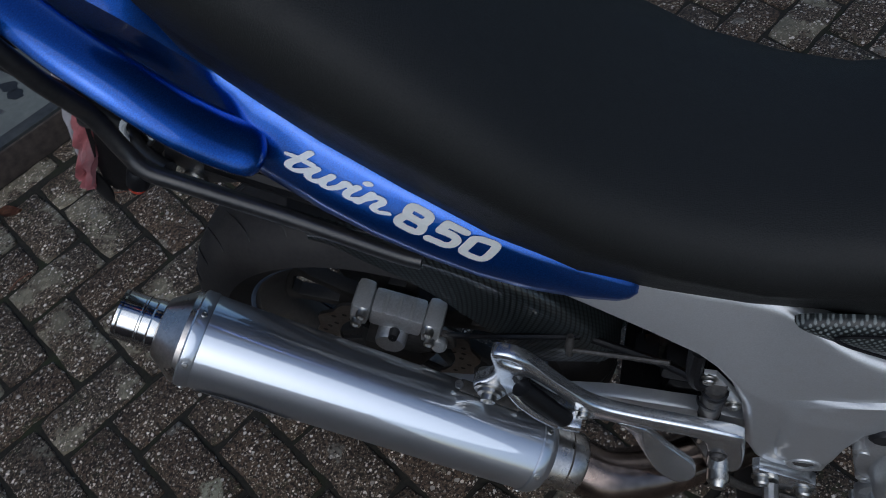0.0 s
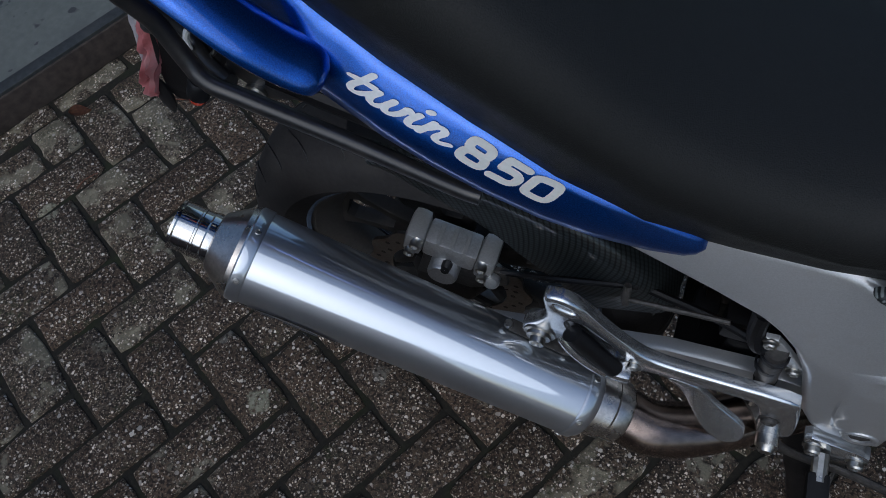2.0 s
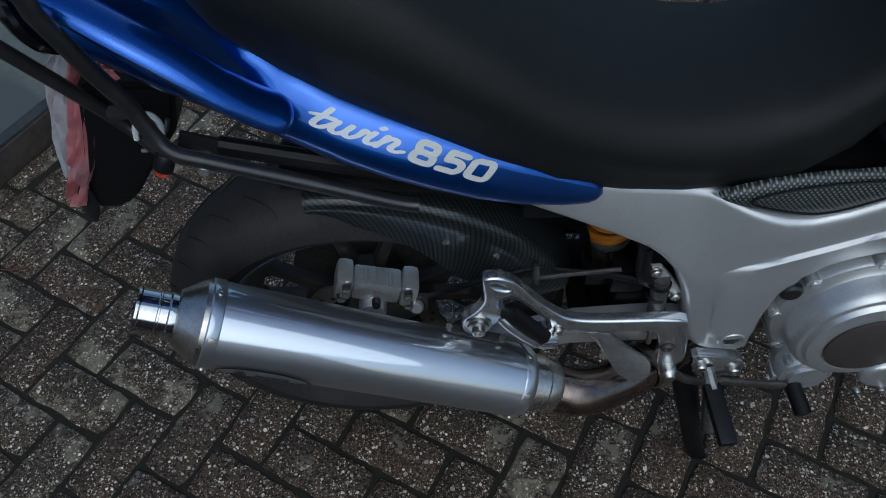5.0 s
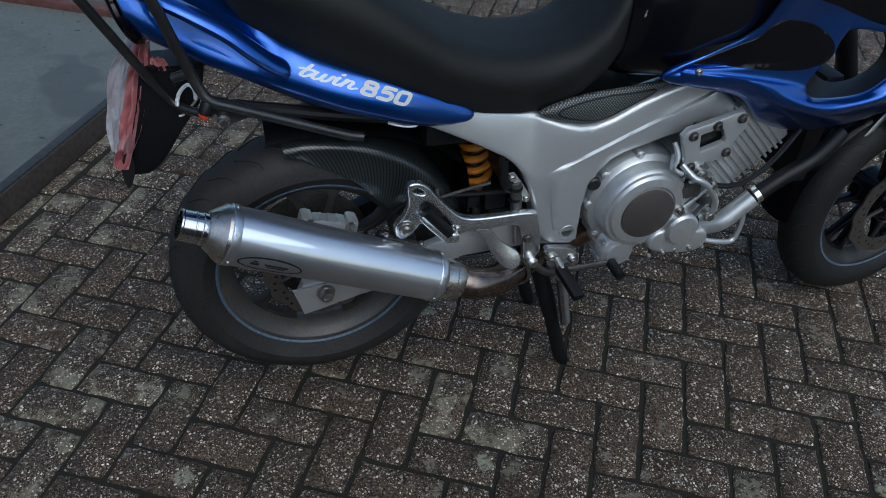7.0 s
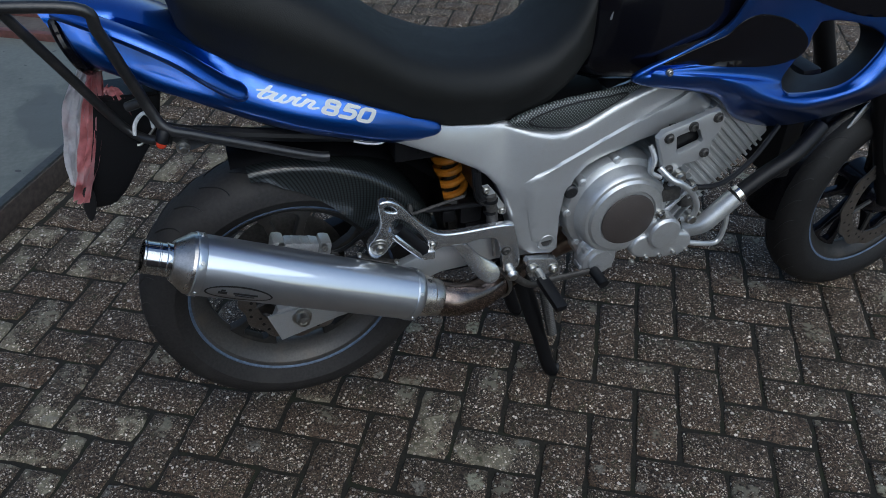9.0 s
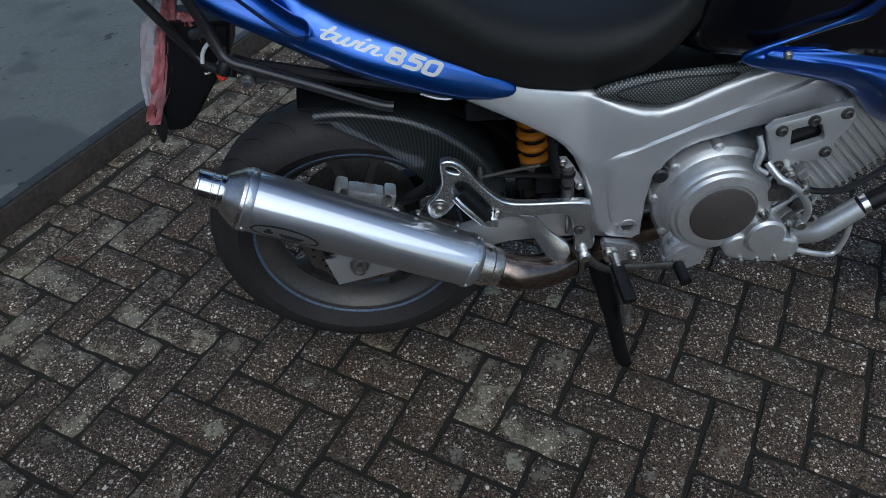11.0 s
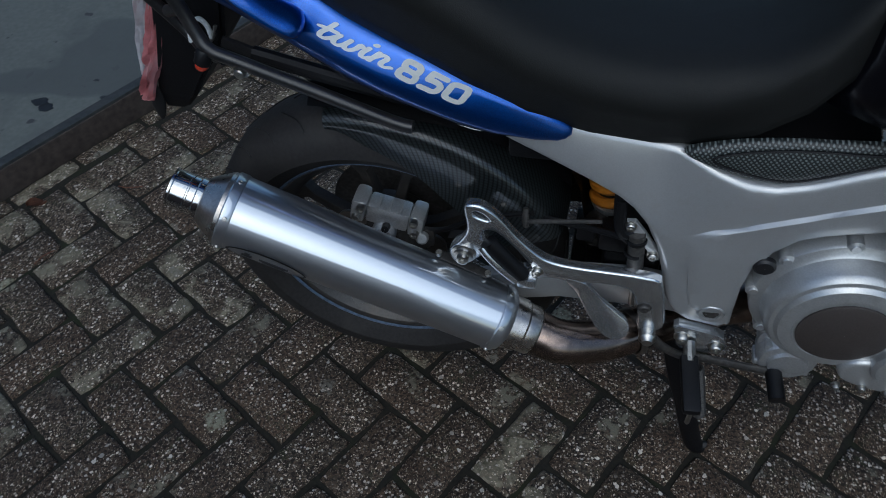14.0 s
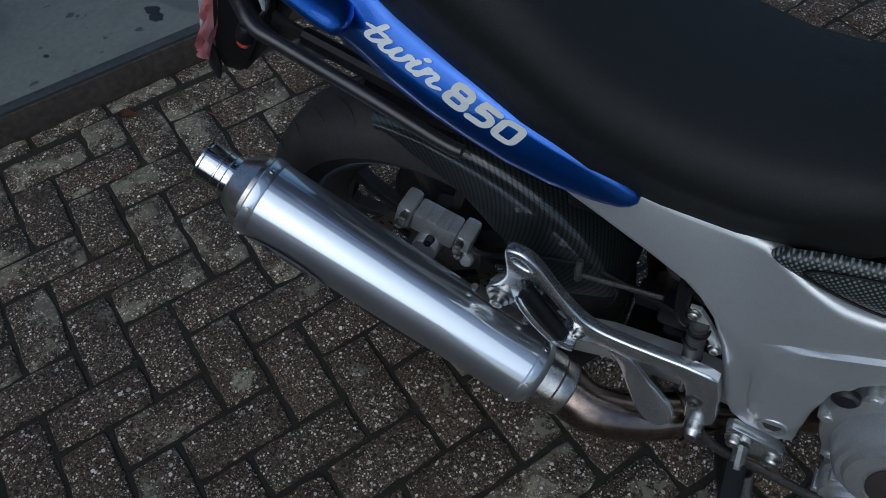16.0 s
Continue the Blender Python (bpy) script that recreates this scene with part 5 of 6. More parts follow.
lathe(bm, [(0.0005, 0.012), (0.005, 0.012), (0.006, 0.016), (0.009, 0.0155), (0.0095, 0.008), (0.0145, 0.007), (0.015, 0.003), (0.019, 0.002), (0.0195, -0.022)], facing(0.154, Y(HY), 0.531), 30)
part("muffler_bolt", bm, BOLT, hanger)
bolt(hanger, 0.266, Y(HY), 0.511, 0.007)
bolt(hanger, 0.431, Y(HY), 0.456, 0.0085, 0.006, "bolt", GREASE)
# heel guard
bm = bmesh.new()
slab_shape(bm, flat_curve([(0.308, 0.500), (0.338, 0.496), (0.354, 0.478), (0.370, 0.458), (0.390, 0.442), (0.409, 0.426), (0.414, 0.407), (0.404, 0.395), (0.388, 0.393), (0.366, 0.406), (0.345, 0.436), (0.327, 0.470)], 5), Y(HY + 0.001), Y(HY - 0.007), bevel=0.003)
for v in bm.verts:
    v.co.y -= 1.6 * max(0.0, 0.475 - v.co.z) ** 1.7
part("heel_guard", bm, SATIN, hanger, "leaf-shaped heel guard")
bm = bmesh.new()
box(bm, (0.0, 0.0, 0.0), (0.082, 0.016, 0.004), Matrix.Translation((0.152, Y(HY - 0.006), 0.4965)) @ Matrix.Rotation(radians(25), 4, "Y"), 0.0015)
bracket = part("can_bracket", bm, GREASE, hanger)
for x, z in ((0.114, 0.516), (0.19, 0.481)):
    bm = bmesh.new()
    lathe(bm, [(0.0005, 0.006), (0.005, 0.006), (0.0055, 0.0)], Matrix.Translation((x, Y(HY - 0.004), z)), 10)
    part("bracket_screw", bm, BOLT, bracket)

# -- rider peg, pedal --
bm = bmesh.new()
slab_shape(bm, [(0.483, 0.404), (0.49, 0.412), (0.55, 0.40), (0.562, 0.392), (0.574, 0.355), (0.566, 0.345), (0.50, 0.352), (0.492, 0.362)], Y(0.152), Y(0.135), bevel=0.004)
plate = part("peg_plate", bm, SATIN, bike, "silver rider peg plate")
bolt(plate, 0.499, Y(0.152), 0.385, 0.0095, 0.01)
bolt(plate, 0.553, Y(0.152), 0.372, 0.0095, 0.01)
bm = bmesh.new()
sweep(bm, [Vector((0.512, Y(0.155), 0.376)), Vector((0.514, Y(0.19), 0.372))], 0.010, 10)
part("peg_hinge", bm, BOLT, plate)
bm = bmesh.new()
pm = along((0.512, Y(0.18), 0.373), (0.52, Y(0.272), 0.36))
box(bm, (0, 0, 0.046), (0.028, 0.018, 0.095), pm, 0.006)
part("rider_peg", bm, PLASTIC, plate, "black rubber rider peg")
bm = bmesh.new()
sweep(bm, [pm @ Vector((0, -0.012, 0.088)), pm @ Vector((0.001, -0.045, 0.09))], 0.004, 8)
part("peg_feeler", bm, BOLT, plate)
bm = bmesh.new()
sweep(bm, curve_points([(0.445, Y(0.16), 0.395), (0.47, Y(0.158), 0.362), (0.505, Y(0.155), 0.338), (0.55, Y(0.16), 0.345), (0.61, Y(0.175), 0.36), (0.64, Y(0.18), 0.365)], 6), 0.009, 10, 0.6)
pedal = part("brake_pedal", bm, GREASE, bike, "stained metal brake pedal")
bm = bmesh.new()
sweep(bm, [Vector((0.638, Y(0.165), 0.368)), Vector((0.645, Y(0.225), 0.357))], 0.0125, 14)
part("pedal_rubber", bm, PLASTIC, pedal, "black rubber pedal tip")
bm = bmesh.new()
lathe(bm, [(0.0005, 0.024), (0.008, 0.024), (0.01, 0.02), (0.014, 0.016), (0.014, 0.0)], facing(0.445, Y(0.155), 0.392), 6 * 3)
part("pedal_pivot", bm, BOLT, pedal)

# -- rear brake master cylinder --
bm = bmesh.new()
sweep(bm, [Vector((0.402, Y(0.125), 0.585)), Vector((0.408, Y(0.13), 0.515))], 0.0125, 14)
master = part("brake_master_cylinder", bm, GREASE, bike, "dark rear brake master cylinder")
bm = bmesh.new()
lathe(bm, [(0.0105, 0.0), (0.013, 0.003), (0.0105, 0.006), (0.0128, 0.010), (0.0098, 0.013), (0.0115, 0.017), (0.008, 0.021), (0.0055, 0.026)], along((0.408, Y(0.13), 0.52), (0.413, Y(0.135), 0.43)), 16)
part("rubber_boot", bm, PLASTIC, master, "ribbed black rubber boot")
for z in (0.572, 0.545):
    bm = bmesh.new()
    lathe(bm, [(0.0126, -0.004), (0.015, -0.003), (0.015, 0.003), (0.0126, 0.004)], along((0.4035, Y(0.126), z), (0.408, Y(0.13), z - 0.055)), 16)
    part("cylinder_band", bm, PLASTIC, master)
bm = bmesh.new()
sweep(bm, curve_points([(0.399, Y(0.12), 0.578), (0.384, Y(0.125), 0.582), (0.376, Y(0.122), 0.60), (0.374, Y(0.115), 0.64)], 5), 0.0085, 10)
part("reservoir_elbow", bm, PLASTIC, master)
bm = bmesh.new()
sweep(bm, [Vector((0.408, Y(0.13), 0.52)), Vector((0.413, Y(0.135), 0.43))], 0.0045, 8)
part("push_rod", bm, BOLT, master)
bm = bmesh.new()
sweep(bm, curve_points([(0.40, Y(0.12), 0.56), (0.378, Y(0.115), 0.58), (0.37, Y(0.11), 0.66), (0.372, Y(0.09), 0.72)], 5), 0.008, 10)
part("fluid_hose", bm, PLASTIC, master)
bm = bmesh.new()
sweep(bm, curve_points([(0.39, Y(0.11), 0.555), (0.34, Y(0.09), 0.545), (0.27, Y(0.075), 0.54), (0.245, Y(0.075), 0.555)], 5), 0.0055, 8)
part("brake_line", bm, PLASTIC, master)
bm = bmesh.new()
slab_shape(bm, [(0.385, 0.607), (0.398, 0.608), (0.415, 0.585), (0.44, 0.545), (0.44, 0.53), (0.425, 0.53), (0.42, 0.55), (0.40, 0.575)], Y(0.125), Y(0.118), bevel=0.002)
part("master_bracket", bm, SILVER, master)
bolt(master, 0.392, Y(0.125), 0.598, 0.007)
bolt(master, 0.43, Y(0.125), 0.54, 0.007)
bm = bmesh.new()
box(bm, (0.375, Y(0.075), 0.52), (0.05, 0.03, 0.05), None, 0.008)
box(bm, (0.33, Y(0.06), 0.51), (0.03, 0.03, 0.03), None, 0.006)
part("linkage", bm, PLASTIC, bike)
bm = bmesh.new()
box(bm, (0.42, YM, 0.385), (0.22, 0.19, 0.02), None, 0.006)
part("under_tray", bm, PLASTIC, bike)
# subframe and inner black parts
bm = bmesh.new()
sweep(bm, curve_points([(0.30, Y(0.095), 0.74), (0.20, Y(0.09), 0.745), (0.05, Y(0.085), 0.765), (-0.15, Y(0.07), 0.80)], 5), 0.012, 10)
sweep(bm, [Vector((0.36, Y(0.09), 0.66)), Vector((0.2, Y(0.085), 0.745))], 0.011, 10)
part("subframe", bm, PLASTIC, bike)
bm = bmesh.new()
slab_shape(bm, [(0.10, 0.77), (0.33, 0.75), (0.48, 0.70), (0.48, 0.42), (0.27, 0.42), (0.24, 0.55), (0.18, 0.68)], Y(-0.085), Y(-0.12), bevel=0.004)
part("inner_mudguard", bm, PLASTIC, bike)
bm = bmesh.new()
rings = []
for x, z in ((0.27, 0.68), (0.305, 0.60), (0.325, 0.50), (0.33, 0.42)):
    rings.append([bm.verts.new((x + 0.01 * abs(f), YM + 0.085 * f, z)) for f in (-0.7, -0.35, 0, 0.35, 1)])
skin(bm, rings, False)
bmesh.ops.solidify(bm, geom=bm.faces[:], thickness=0.004)
part("splash_guard", bm, PLASTIC, bike, "black splash guard in front of the rear wheel")
bm = bmesh.new()
rings = []
for x, z, hw in ((-0.10, 0.728, 0.05), (-0.04, 0.742, 0.065), (0.05, 0.742, 0.07), (0.15, 0.725, 0.07), (0.24, 0.69, 0.07), (0.30, 0.64, 0.07)):
    rings.append([bm.verts.new((x, YM + hw * f, z - 0.03 * f * f)) for f in (-1, -0.6, 0, 0.6, 1)])
skin(bm, rings, False)
bmesh.ops.solidify(bm, geom=bm.faces[:], thickness=0.003)
part("inner_fender", bm, PLASTIC, bike, "black plastic inner fender")
bm = bmesh.new()
box(bm, (0.305, YM, 0.705), (0.19, 0.19, 0.055), None, 0.008)
tray = part("battery_tray", bm, PLASTIC, bike, "black plastic tray under the seat")
for k in range(2):
    bm = bmesh.new()
    box(bm, (0.26 + 0.05 * k, Y(0.097), 0.715), (0.006, 0.006, 0.04), None, 0.002)
    part("tray_rib", bm, PLASTIC, tray)
bm = bmesh.new()
box(bm, (0.53, YM, 0.66), (0.3, 0.18, 0.2), None, 0.02)
part("airbox", bm, PLASTIC, bike)

# -- centre stand --
bm = bmesh.new()
sweep(bm, [Vector((0.49, Y(0.12), 0.335)), Vector((0.49, Y(-0.1), 0.335))], 0.016, 10)
stand = part("centre_stand", bm, PLASTIC, bike, "black centre stand set on the paving")
for d in (0.14, -0.10):
    bm = bmesh.new()
    sweep(bm, curve_points([(0.49, Y(0.10 if d > 0 else -0.09), 0.34), (0.53, Y(d * 0.9), 0.2), (0.578, Y(d), 0.035), (0.60, Y(d), 0.012)], 5), [0.021] * 6 + [0.018] * 9 + [0.02], 12, 0.6)
    part("stand_leg", bm, PLASTIC, stand)
bm = bmesh.new()
coil = []
s0, s1 = Vector((0.535, Y(0.155), 0.31)), Vector((0.565, Y(0.16), 0.17))
ax = (s1 - s0).normalized()
u = ax.cross(Vector((0, 1, 0))).normalized()
v = ax.cross(u)
for k in range(24 * 10 + 1):
    coil.append(s0 + (s1 - s0) * k / 240 + 0.0105 * (math.cos(2 * math.pi * k / 10) * u + math.sin(2 * math.pi * k / 10) * v))
sweep(bm, coil, 0.0028, 6)
part("stand_spring", bm, GREASE, stand, "grey steel return spring")

# -- luggage rack --
bm = bmesh.new()
tube_a = curve_points([(0.08, Y(0.108), 0.728), (0.05, Y(0.108), 0.735), (-0.05, Y(0.109), 0.775), (-0.15, Y(0.114), 0.818), (-0.186, Y(0.115), 0.834), (-0.203, Y(0.109), 0.856), (-0.218, Y(0.106), 0.90), (-0.233, Y(0.118), 0.955), (-0.252, Y(0.127), 1.02), (-0.275, Y(0.13), 1.06), (-0.45, Y(0.12), 1.075)], 6)
sweep(bm, tube_a, 0.0095, 14)
rack = part("luggage_rack", bm, TUBE, bike, "black tubular luggage rack")
bm = bmesh.new()
sweep(bm, curve_points([(-0.19, Y(0.085), 0.797), (-0.225, Y(0.068), 0.796), (-0.256, Y(0.047), 0.808), (-0.286, Y(0.055), 0.86), (-0.325, Y(0.084), 0.95), (-0.369, Y(0.116), 1.05), (-0.41, Y(0.145), 1.14)], 6), 0.0085, 12)
part("rack_stay", bm, TUBE, rack)
bm = bmesh.new()
lathe(bm, [(0.0075, 0.0), (0.0085, 0.001), (0.0085, 0.032), (0.0065, 0.032), (0.006, 0.02)], along((-0.216, Y(0.102), 0.886), (-0.245, Y(0.092), 0.874)), 16)
part("rack_stub", bm, TUBE, rack, "open stub tube welded to the rack")
bm = bmesh.new()
sweep(bm, curve_points([(0.08, Y(-0.108), 0.728), (-0.05, Y(-0.109), 0.775), (-0.186, Y(-0.10), 0.834), (-0.232, Y(-0.11), 0.94), (-0.262, Y(-0.125), 1.045), (-0.45, Y(-0.12), 1.085)], 6), 0.0088, 12)
part("rack_rail", bm, TUBE, rack)
bm = bmesh.new()
slab_shape(bm, [(-0.20, 0.80), (-0.19, 0.825), (-0.12, 0.80), (-0.12, 0.775), (-0.16, 0.765)], Y(0.075), Y(0.068), bevel=0.002)
part("rack_lug", bm, TUBE, rack)
bm = bmesh.new()
lathe(bm, [(0.0005, 0.016), (0.006, 0.016), (0.008, 0.014), (0.0085, 0.006), (0.0125, 0.005), (0.0125, 0.0)], facing(-0.172, Y(0.075), 0.776), 18)
part("rack_bolt", bm, BOLT, rack)
hang_m = along((-0.193, Y(0.116), 0.836), (-0.206, Y(0.121), 0.806))
bm = bmesh.new()
lathe(bm, [(0.009, 0.0), (0.0115, 0.004), (0.0115, 0.022), (0.0095, 0.024)], hang_m, 16, True)
rubber = part("reflector_holder", bm, PLASTIC, bike, "black rubber holder under the rack tube")
bm = bmesh.new()
lathe(bm, [(0.0098, 0.0235), (0.0092, 0.029), (0.006, 0.033), (0.0005, 0.034)], hang_m, 18)
part("reflector", bm, RED, rubber, "small orange-red reflector")
# licence plate hanger below the tail
bm = bmesh.new()
hang = []
for xr, xf, z, hw in ((-0.30, -0.19, 0.87, 0.042), (-0.318, -0.205, 0.80, 0.044), (-0.338, -0.25, 0.74, 0.044), (-0.352, -0.287, 0.685, 0.042), (-0.356, -0.318, 0.65, 0.032)):
    hang.append([bm.verts.new((x, YM + sy * hw, z)) for sy, x in ((-1, xr), (-1, xf), (1, xf), (1, xr))])
skin(bm, hang, True, True)
bmesh.ops.bevel(bm, geom=bm.edges[:], offset=0.006, segments=2, affect="EDGES")
part("rear_mudguard", bm, PLASTIC, bike, "black rear mudguard tongue below the tail")
bm = bmesh.new()
sweep(bm, curve_points([(-0.247, Y(0.062), 0.806), (-0.243, Y(0.062), 0.824), (-0.233, Y(0.063), 0.839), (-0.222, Y(0.063), 0.845), (-0.214, Y(0.062), 0.834), (-0.214, Y(0.06), 0.814)], 5), 0.0036, 8)
part("helmet_hook", bm, WHITE, bike, "white painted hook")
bm = bmesh.new()
sweep(bm, curve_points([(-0.248, Y(0.06), 0.785), (-0.238, Y(0.06), 0.787), (-0.213, Y(0.06), 0.813), (-0.204, Y(0.058), 0.832)], 5), 0.0028, 8)
part("wire_hook", bm, BOLT, bike, "bent steel wire hook")

# -- fork and front mudguard --
for d in (0.1, -0.1):
    bm = bmesh.new()
    sweep(bm, [Vector((1.55, Y(d), 0.315)), Vector((1.33, Y(d), 0.80))], 0.026, 14)
    part("fork_leg", bm, PLASTIC, bike, "dark front fork leg")
    bm = bmesh.new()
    slab_shape(bm, flat_curve([(1.50, 0.42), (1.46, 0.50), (1.42, 0.60), (1.395, 0.67), (1.387, 0.665), (1.41, 0.59), (1.45, 0.49), (1.485, 0.42)], 4), Y(d + 0.04 * (1 if d > 0 else -1)), Y(d), bevel=0.004)
    part("fork_guard", bm, RIMGREY, bike, "grey fork guard")
bm = bmesh.new()
rings = []
for k in range(17):
    a = radians(185 - 120 * k / 16)
    ring = []
    for s in range(11):
        f = -1 + 2 * s / 10
        rr = 0.335 - 0.03 * abs(f) ** 3
        ring.append(bm.verts.new((1.55 + rr * math.cos(a), YM + 0.068 * f, 0.315 + rr * math.sin(a))))
    rings.append(ring)
skin(bm, rings, False)
bmesh.ops.solidify(bm, geom=bm.faces[:], thickness=0.003)
front_guard = part("front_mudguard", bm, GLOSS, bike, "glossy dark front mudguard")
bm = bmesh.new()
sweep(bm, curve_points([(1.285, Y(0.075), 0.39), (1.296, Y(0.075), 0.415), (1.317, Y(0.075), 0.464), (1.347, Y(0.075), 0.524), (1.379, Y(0.075), 0.58), (1.40, Y(0.075), 0.61)], 4), [0.002, 0.003, 0.004, 0.005] + [0.007] * 12 + [0.008] * 4 + [0.005], 10, 0.4)
part("guard_edge", bm, CAST, front_guard, "pale grey rolled edge")
bm = bmesh.new()
box(bm, (1.14, YM, 0.62), (0.05, 0.26, 0.28), None, 0.01)
part("radiator", bm, PLASTIC, bike, "black radiator")

# ---- bag ----
def pleated(spine, widths, folds, seed, depth):
    """A hanging strip of thin film gathered into uneven pleats; it has two skins."""
    pts = curve_points(spine, 9)
    k = len(pts)
    bm = bmesh.new()
    rings = []
    seg = folds * 6
    for i, q in enumerate(pts):
        f = i / (k - 1) * (len(widths) - 1)
        j = min(len(widths) - 2, int(f))
        w = widths[j] + (widths[j + 1] - widths[j]) * (f - j)
        ring = []
        for s in range(seg + 1):
            u = s / seg
            wave = math.sin(2 * math.pi * folds * u + 0.9 * noise.noise(Vector((seed, u * 3, i * 0.12))) * 3)
            crumple = noise.noise(Vector((u * 7 + seed, i * 0.35, 2.0)))
            across = w * (u - 0.5) + 0.004 * crumple
            out = depth * (wave * (0.6 + 0.4 * noise.noise(Vector((u * 4, seed, i * 0.2)))) + 0.7 * crumple) * min(1.0, w / 0.03)
            ring.append(bm.verts.new(q + Vector((0.85 * across - 0.53 * out, -0.53 * across - 0.85 * out, 0.004 * noise.noise(Vector((u * 5, i * 0.5, seed)))))))
        rings.append(ring)
    skin(bm, rings, False)
    bmesh.ops.solidify(bm, geom=bm.faces[:], thickness=0.0012)
    return bm


bag = tagged(new("plastic_bag"), "crumpled pink and white plastic bag tied under the tail", "bag")
bm = pleated([(-0.286, Y(0.016), 0.912), (-0.304, Y(0.020), 0.855), (-0.322, Y(0.030), 0.795), (-0.345, Y(0.040), 0.735), (-0.368, Y(0.050), 0.682)], [0.024, 0.040, 0.044, 0.040, 0.028], 3, 3, 0.011)
part("bag_body", bm, BAGFILM, bag, "pink and white crumpled film", 80)
bm = pleated([(-0.300, Y(0.0), 0.915), (-0.328, Y(0.0), 0.865), (-0.352, Y(0.008), 0.805), (-0.366, Y(0.018), 0.745), (-0.372, Y(0.03), 0.705)], [0.024, 0.044, 0.042, 0.034, 0.016], 3, 7, 0.007)
part("bag_flap", bm, PALE, bag, "white crumpled film", 80)
bm = pleated([(-0.270, Y(0.026), 0.885), (-0.264, Y(0.030), 0.862), (-0.256, Y(0.034), 0.83)], [0.022, 0.036, 0.026], 3, 9, 0.010)
part("bag_knot", bm, PINK, bag, "pink knot", 80)
bm = bmesh.new()
sweep(bm, curve_points([(-0.352, Y(0.044), 0.705), (-0.357, Y(0.042), 0.67), (-0.364, Y(0.04), 0.632)], 4), [0.006, 0.009, 0.011, 0.012, 0.012, 0.011, 0.009, 0.006, 0.003], 10, 0.5)
part("strap_end", bm, BLACK, bag, "black strap end")


# ---- litter on the paving ----
DRY = simple("dry_leaf", (0.13, 0.05, 0.025), 0.8, 0.0, 0.3, 200, 0.3, 0.0, (0.2, 0.1, 0.05, 0.6))


def dry_leaf(x, y, turn, size):
    bm = bmesh.new()
    rows = []
    for i in range(9):
        u = i / 8
        w = 0.34 * math.sin(math.pi * u ** 0.8) + 0.01
        rows.append([bm.verts.new((size * (u - 0.5), size * w * f, 0.003 + size * (0.22 * abs(f) ** 1.5 * math.sin(3 * u + 1) + 0.1 * (u - 0.5) ** 2))) for f in (-1, -0.5, 0, 0.5, 1)])
    skin(bm, rows, False)
    bmesh.ops.solidify(bm, geom=bm.faces[:], thickness=0.0006)
    ob = part("dry_leaf", bm, DRY, None)
    ob.matrix_world = Matrix.Translation((x, y, 0.0)) @ Matrix.Rotation(turn, 4, "Z")
    return tagged(ob, "curled brown dry leaf lying on the paving bricks", "leaf")


def twig(pts):
    bm = bmesh.new()
    sweep(bm, curve_points([(x, y, 0.004) for x, y in pts], 6), 0.0016, 6)
    return tagged(part("twig", bm, DRY, None), "thin reddish-brown twig lying on the paving bricks", "twig")


dry_leaf(-1.099, 0.285, 0.6, 0.05)
twig([(-0.989, 0.093), (-0.982, 0.12), (-0.962, 0.144)])
twig([(-0.908, 0.38), (-0.88, 0.378), (-0.841, 0.389)])


# ---- dark post on the slab ----
bm = bmesh.new()
lathe(bm, [(0.072, 0.0), (0.074, 0.004), (0.074, 0.03), (0.066, 0.036), (0.064, 0.9), (0.06, 0.91)], Matrix.Translation((-1.654, 0.103, 0.08)), 32, True)
tagged(part("round_post", bm, TUBE, None), "dark reddish-black round post standing on the concrete slab", "post")


# ---- paving bricks ----
pavement = tagged(new("pavement"), "herringbone paving of worn brown concrete bricks with mossy joints", kind="structure")


def brick_mesh(length, width, seed):
    """A worn brick: ragged rim, slightly rounded top."""
    rnd = random.Random(seed)
    bm = bmesh.new()
    g = 0.0037
    hx, hy = length / 2 - g, width / 2 - g
    along_x = [-1, -0.7, -0.36, -0.02, 0.32, 0.68]
    rim = [(u, -1) for u in along_x] + [(1, v) for v in (-1, -0.1)] + [(-u, 1) for u in along_x] + [(-1, v) for v in (1, 0.1)]
    rings = []
    off = [(rnd.uniform(-0.0036, 0.002), rnd.uniform(-0.0036, 0.002)) for _ in rim]
    for inset, z in ((0.0, -0.03), (0.0005, -0.0035), (0.0045, 0.0)):
        ring = []
        for (sx, sy), (ox, oy) in zip(rim, off):
            corner = 0.0025 if abs(sx) == 1 and abs(sy) == 1 else 0.0
            ring.append(bm.verts.new((sx * (hx - inset - corner + ox), sy * (hy - inset - corner + oy), z + (rnd.uniform(-0.0014, 0.0004) if inset else 0))))
        rings.append(ring)
    skin(bm, rings)
    bm.faces.new(rings[-1])
    bmesh.ops.recalc_face_normals(bm, faces=bm.faces)
    me = bpy.data.meshes.new("brick")
    for f in bm.faces:
        f.smooth = True
    bm.to_mesh(me)
    bm.free()
    return me


shapes = [brick_mesh(2 * PITCH, PITCH, 100 + k) for k in range(10)]
for me in shapes:
    me.materials.append(CLINKER)
pale_shapes = []
for me in shapes[:6]:
    me = me.copy()
    me.materials.clear()
    me.materials.append(CLINKER_PALE)
    pale_shapes.append(me)

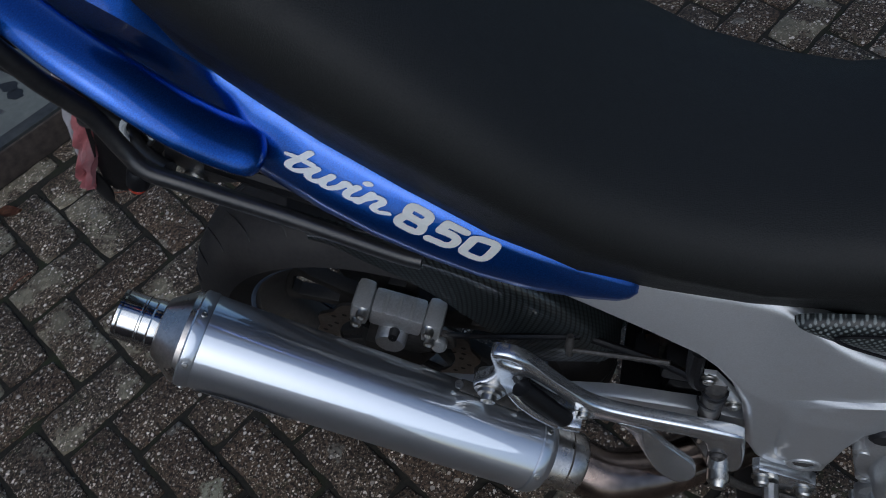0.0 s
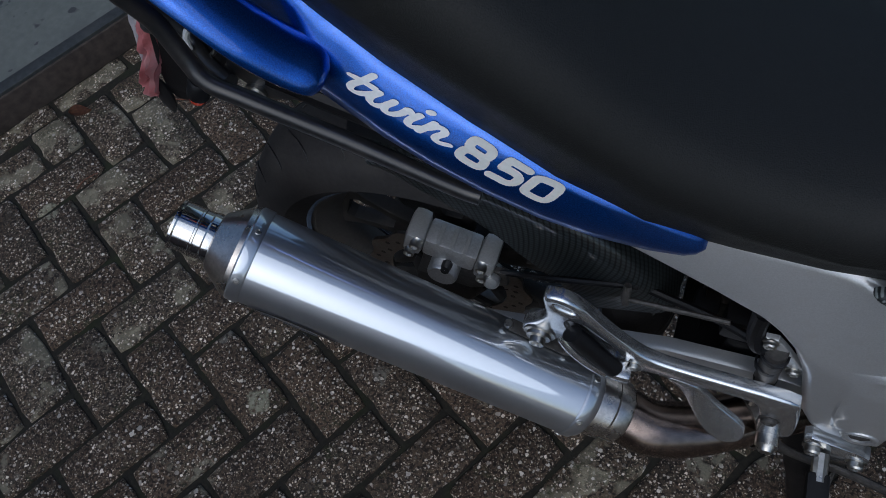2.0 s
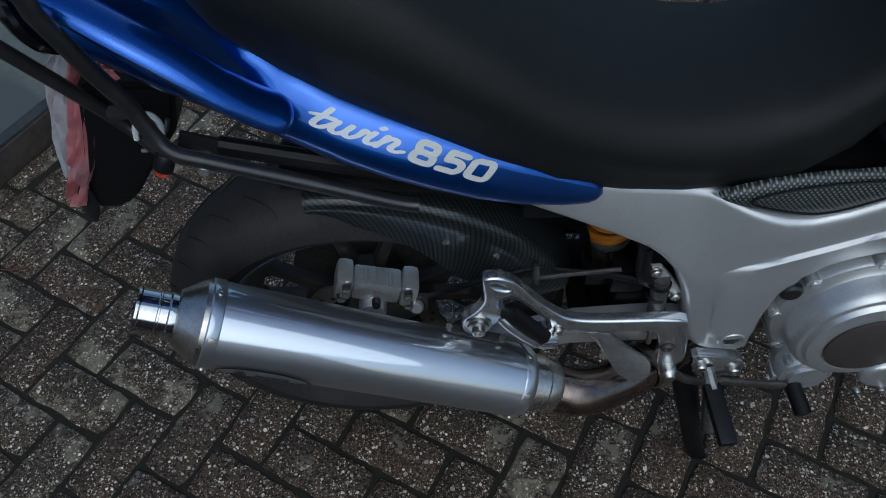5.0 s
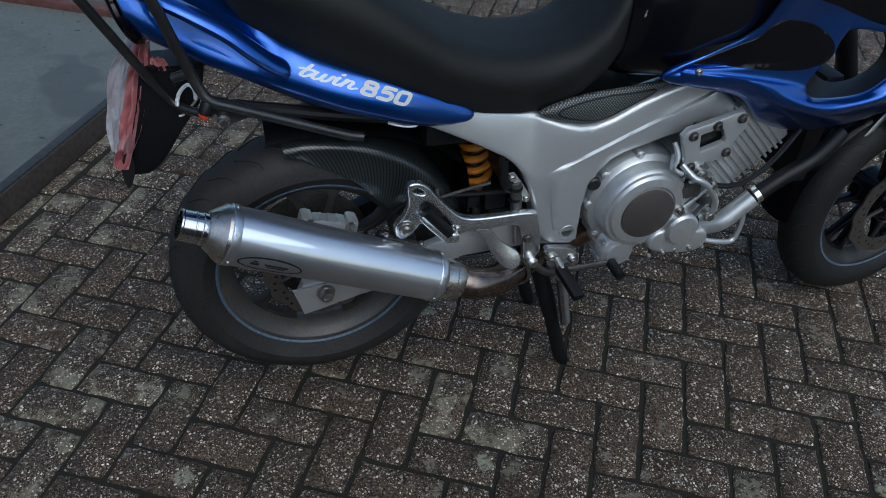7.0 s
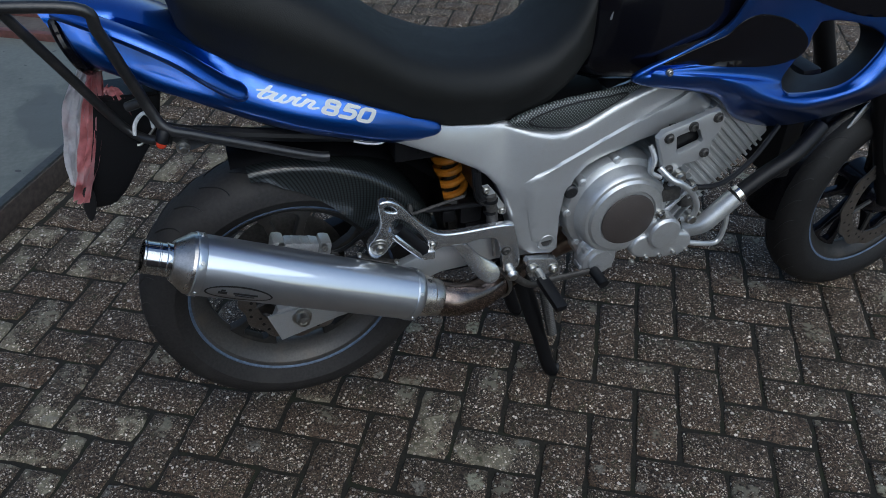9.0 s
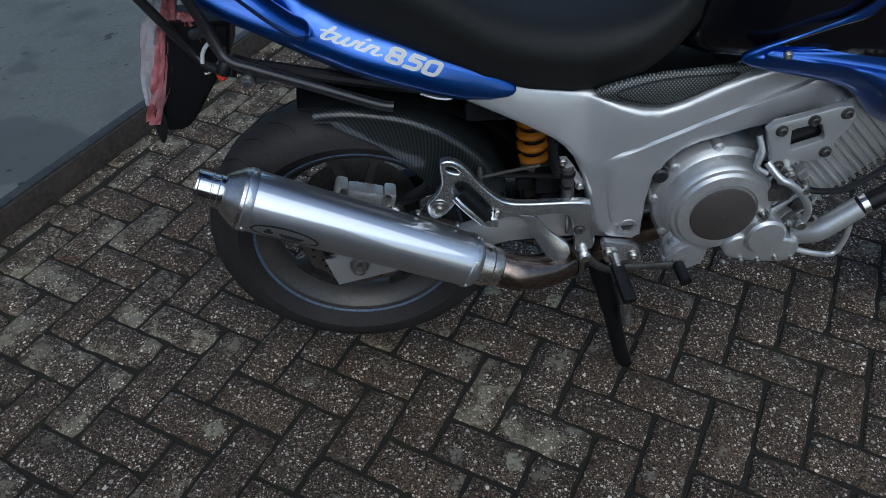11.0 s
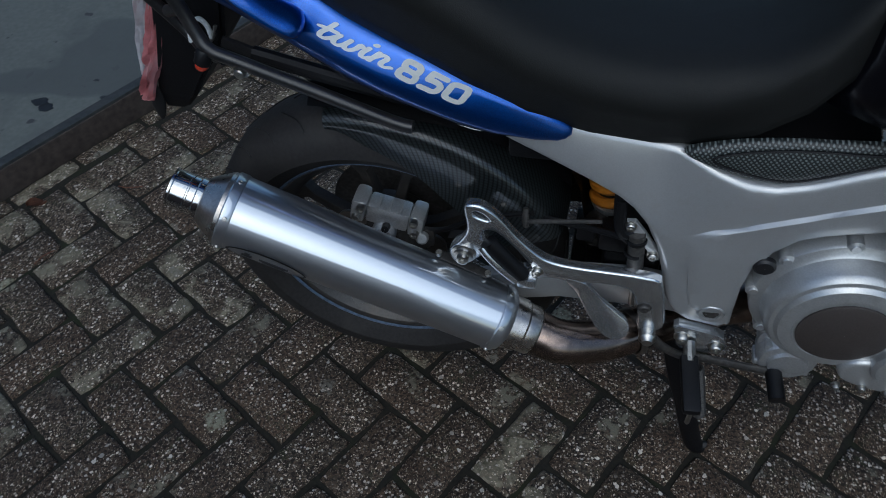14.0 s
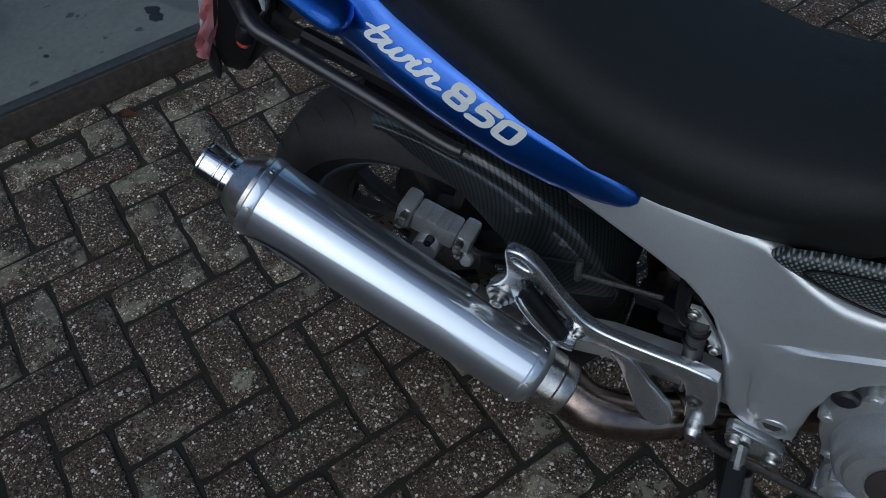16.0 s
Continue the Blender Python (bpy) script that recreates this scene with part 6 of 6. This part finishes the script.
rnd = random.Random(5)
laid = []
for a in range(-60, 60):
    for c in range(-32, 32):
        i, j = a + 4 * c, -a
        for flat_lying in (True, False):
            # lying bricks cover two cells along the grid's x, standing ones two along its y
            cx, cy = (i + 1, j + 0.5) if flat_lying else (i + 2.5, j + 1)
            x, y = cx * PITCH, -cy * PITCH
            if x > 5.6 or not -5.0 < y < 6.3:
                continue
            half = PITCH if flat_lying else PITCH / 2
            cut = max(0.0, EDGE + 0.068 - (x - half))   # bricks are cut short at the border course
            if cut > 2 * half - 0.02:
                continue
            laid.append((x + cut / 2, y, flat_lying, 1 - cut / (2 * half)))
far_verts, far_faces = [], []
near = sorted(laid, key=lambda q: (q[0] + 0.25) ** 2 + (q[1] - 0.0) ** 2)
for k, (x, y, lying, share) in enumerate(near):
    m = PAVE @ Matrix.Translation((x, y, rnd.uniform(-0.002, 0.0))) @ Euler((rnd.gauss(0, 0.006), rnd.gauss(0, 0.006), (0 if lying else math.pi / 2) + rnd.gauss(0, 0.008))).to_matrix().to_4x4() @ Matrix.Diagonal((share if lying else 1, 1 if lying else share, 1, 1))
    pale = rnd.random() < (0.85 if x < EDGE + 0.35 else 0.5 if x < EDGE + 0.8 else 0.2 if x < EDGE + 1.3 else 0.03)
    me = rnd.choice(pale_shapes if pale else shapes)
    if k < 300:
        ob = new("brick", me)
        ob.parent = pavement
        ob.matrix_world = m
    else:
        old = len(far_verts)
        far_verts += [m @ v.co for v in me.vertices]
        far_faces += [[old + i for i in p.vertices] for p in me.polygons]
me = bpy.data.meshes.new("far_bricks")
me.from_pydata(far_verts, [], far_faces)
me.polygons.foreach_set("use_smooth", [True] * len(far_faces))
me.materials.append(CLINKER)
far_bricks = tagged(new("far_bricks", me), kind="stuff")
far_bricks.parent = pavement
# course of narrow bricks along the slab
narrow = [brick_mesh(2 * PITCH, 0.062, 200 + k) for k in range(3)]
for me in narrow:
    me.materials.append(CLINKER_PALE)
y = -5.0
while y < 6.3:
    length = rnd.uniform(0.85, 1.05)
    ob = new("border_brick", rnd.choice(narrow))
    ob.parent = pavement
    ob.matrix_world = PAVE @ Matrix.Translation((EDGE + 0.038, y + length * PITCH, rnd.uniform(-0.003, 0.0))) @ Euler((rnd.gauss(0, 0.01), rnd.gauss(0, 0.01), math.pi / 2 + rnd.gauss(0, 0.008))).to_matrix().to_4x4() @ Matrix.Diagonal((length, 1, 1, 1))
    y += 2 * PITCH * length
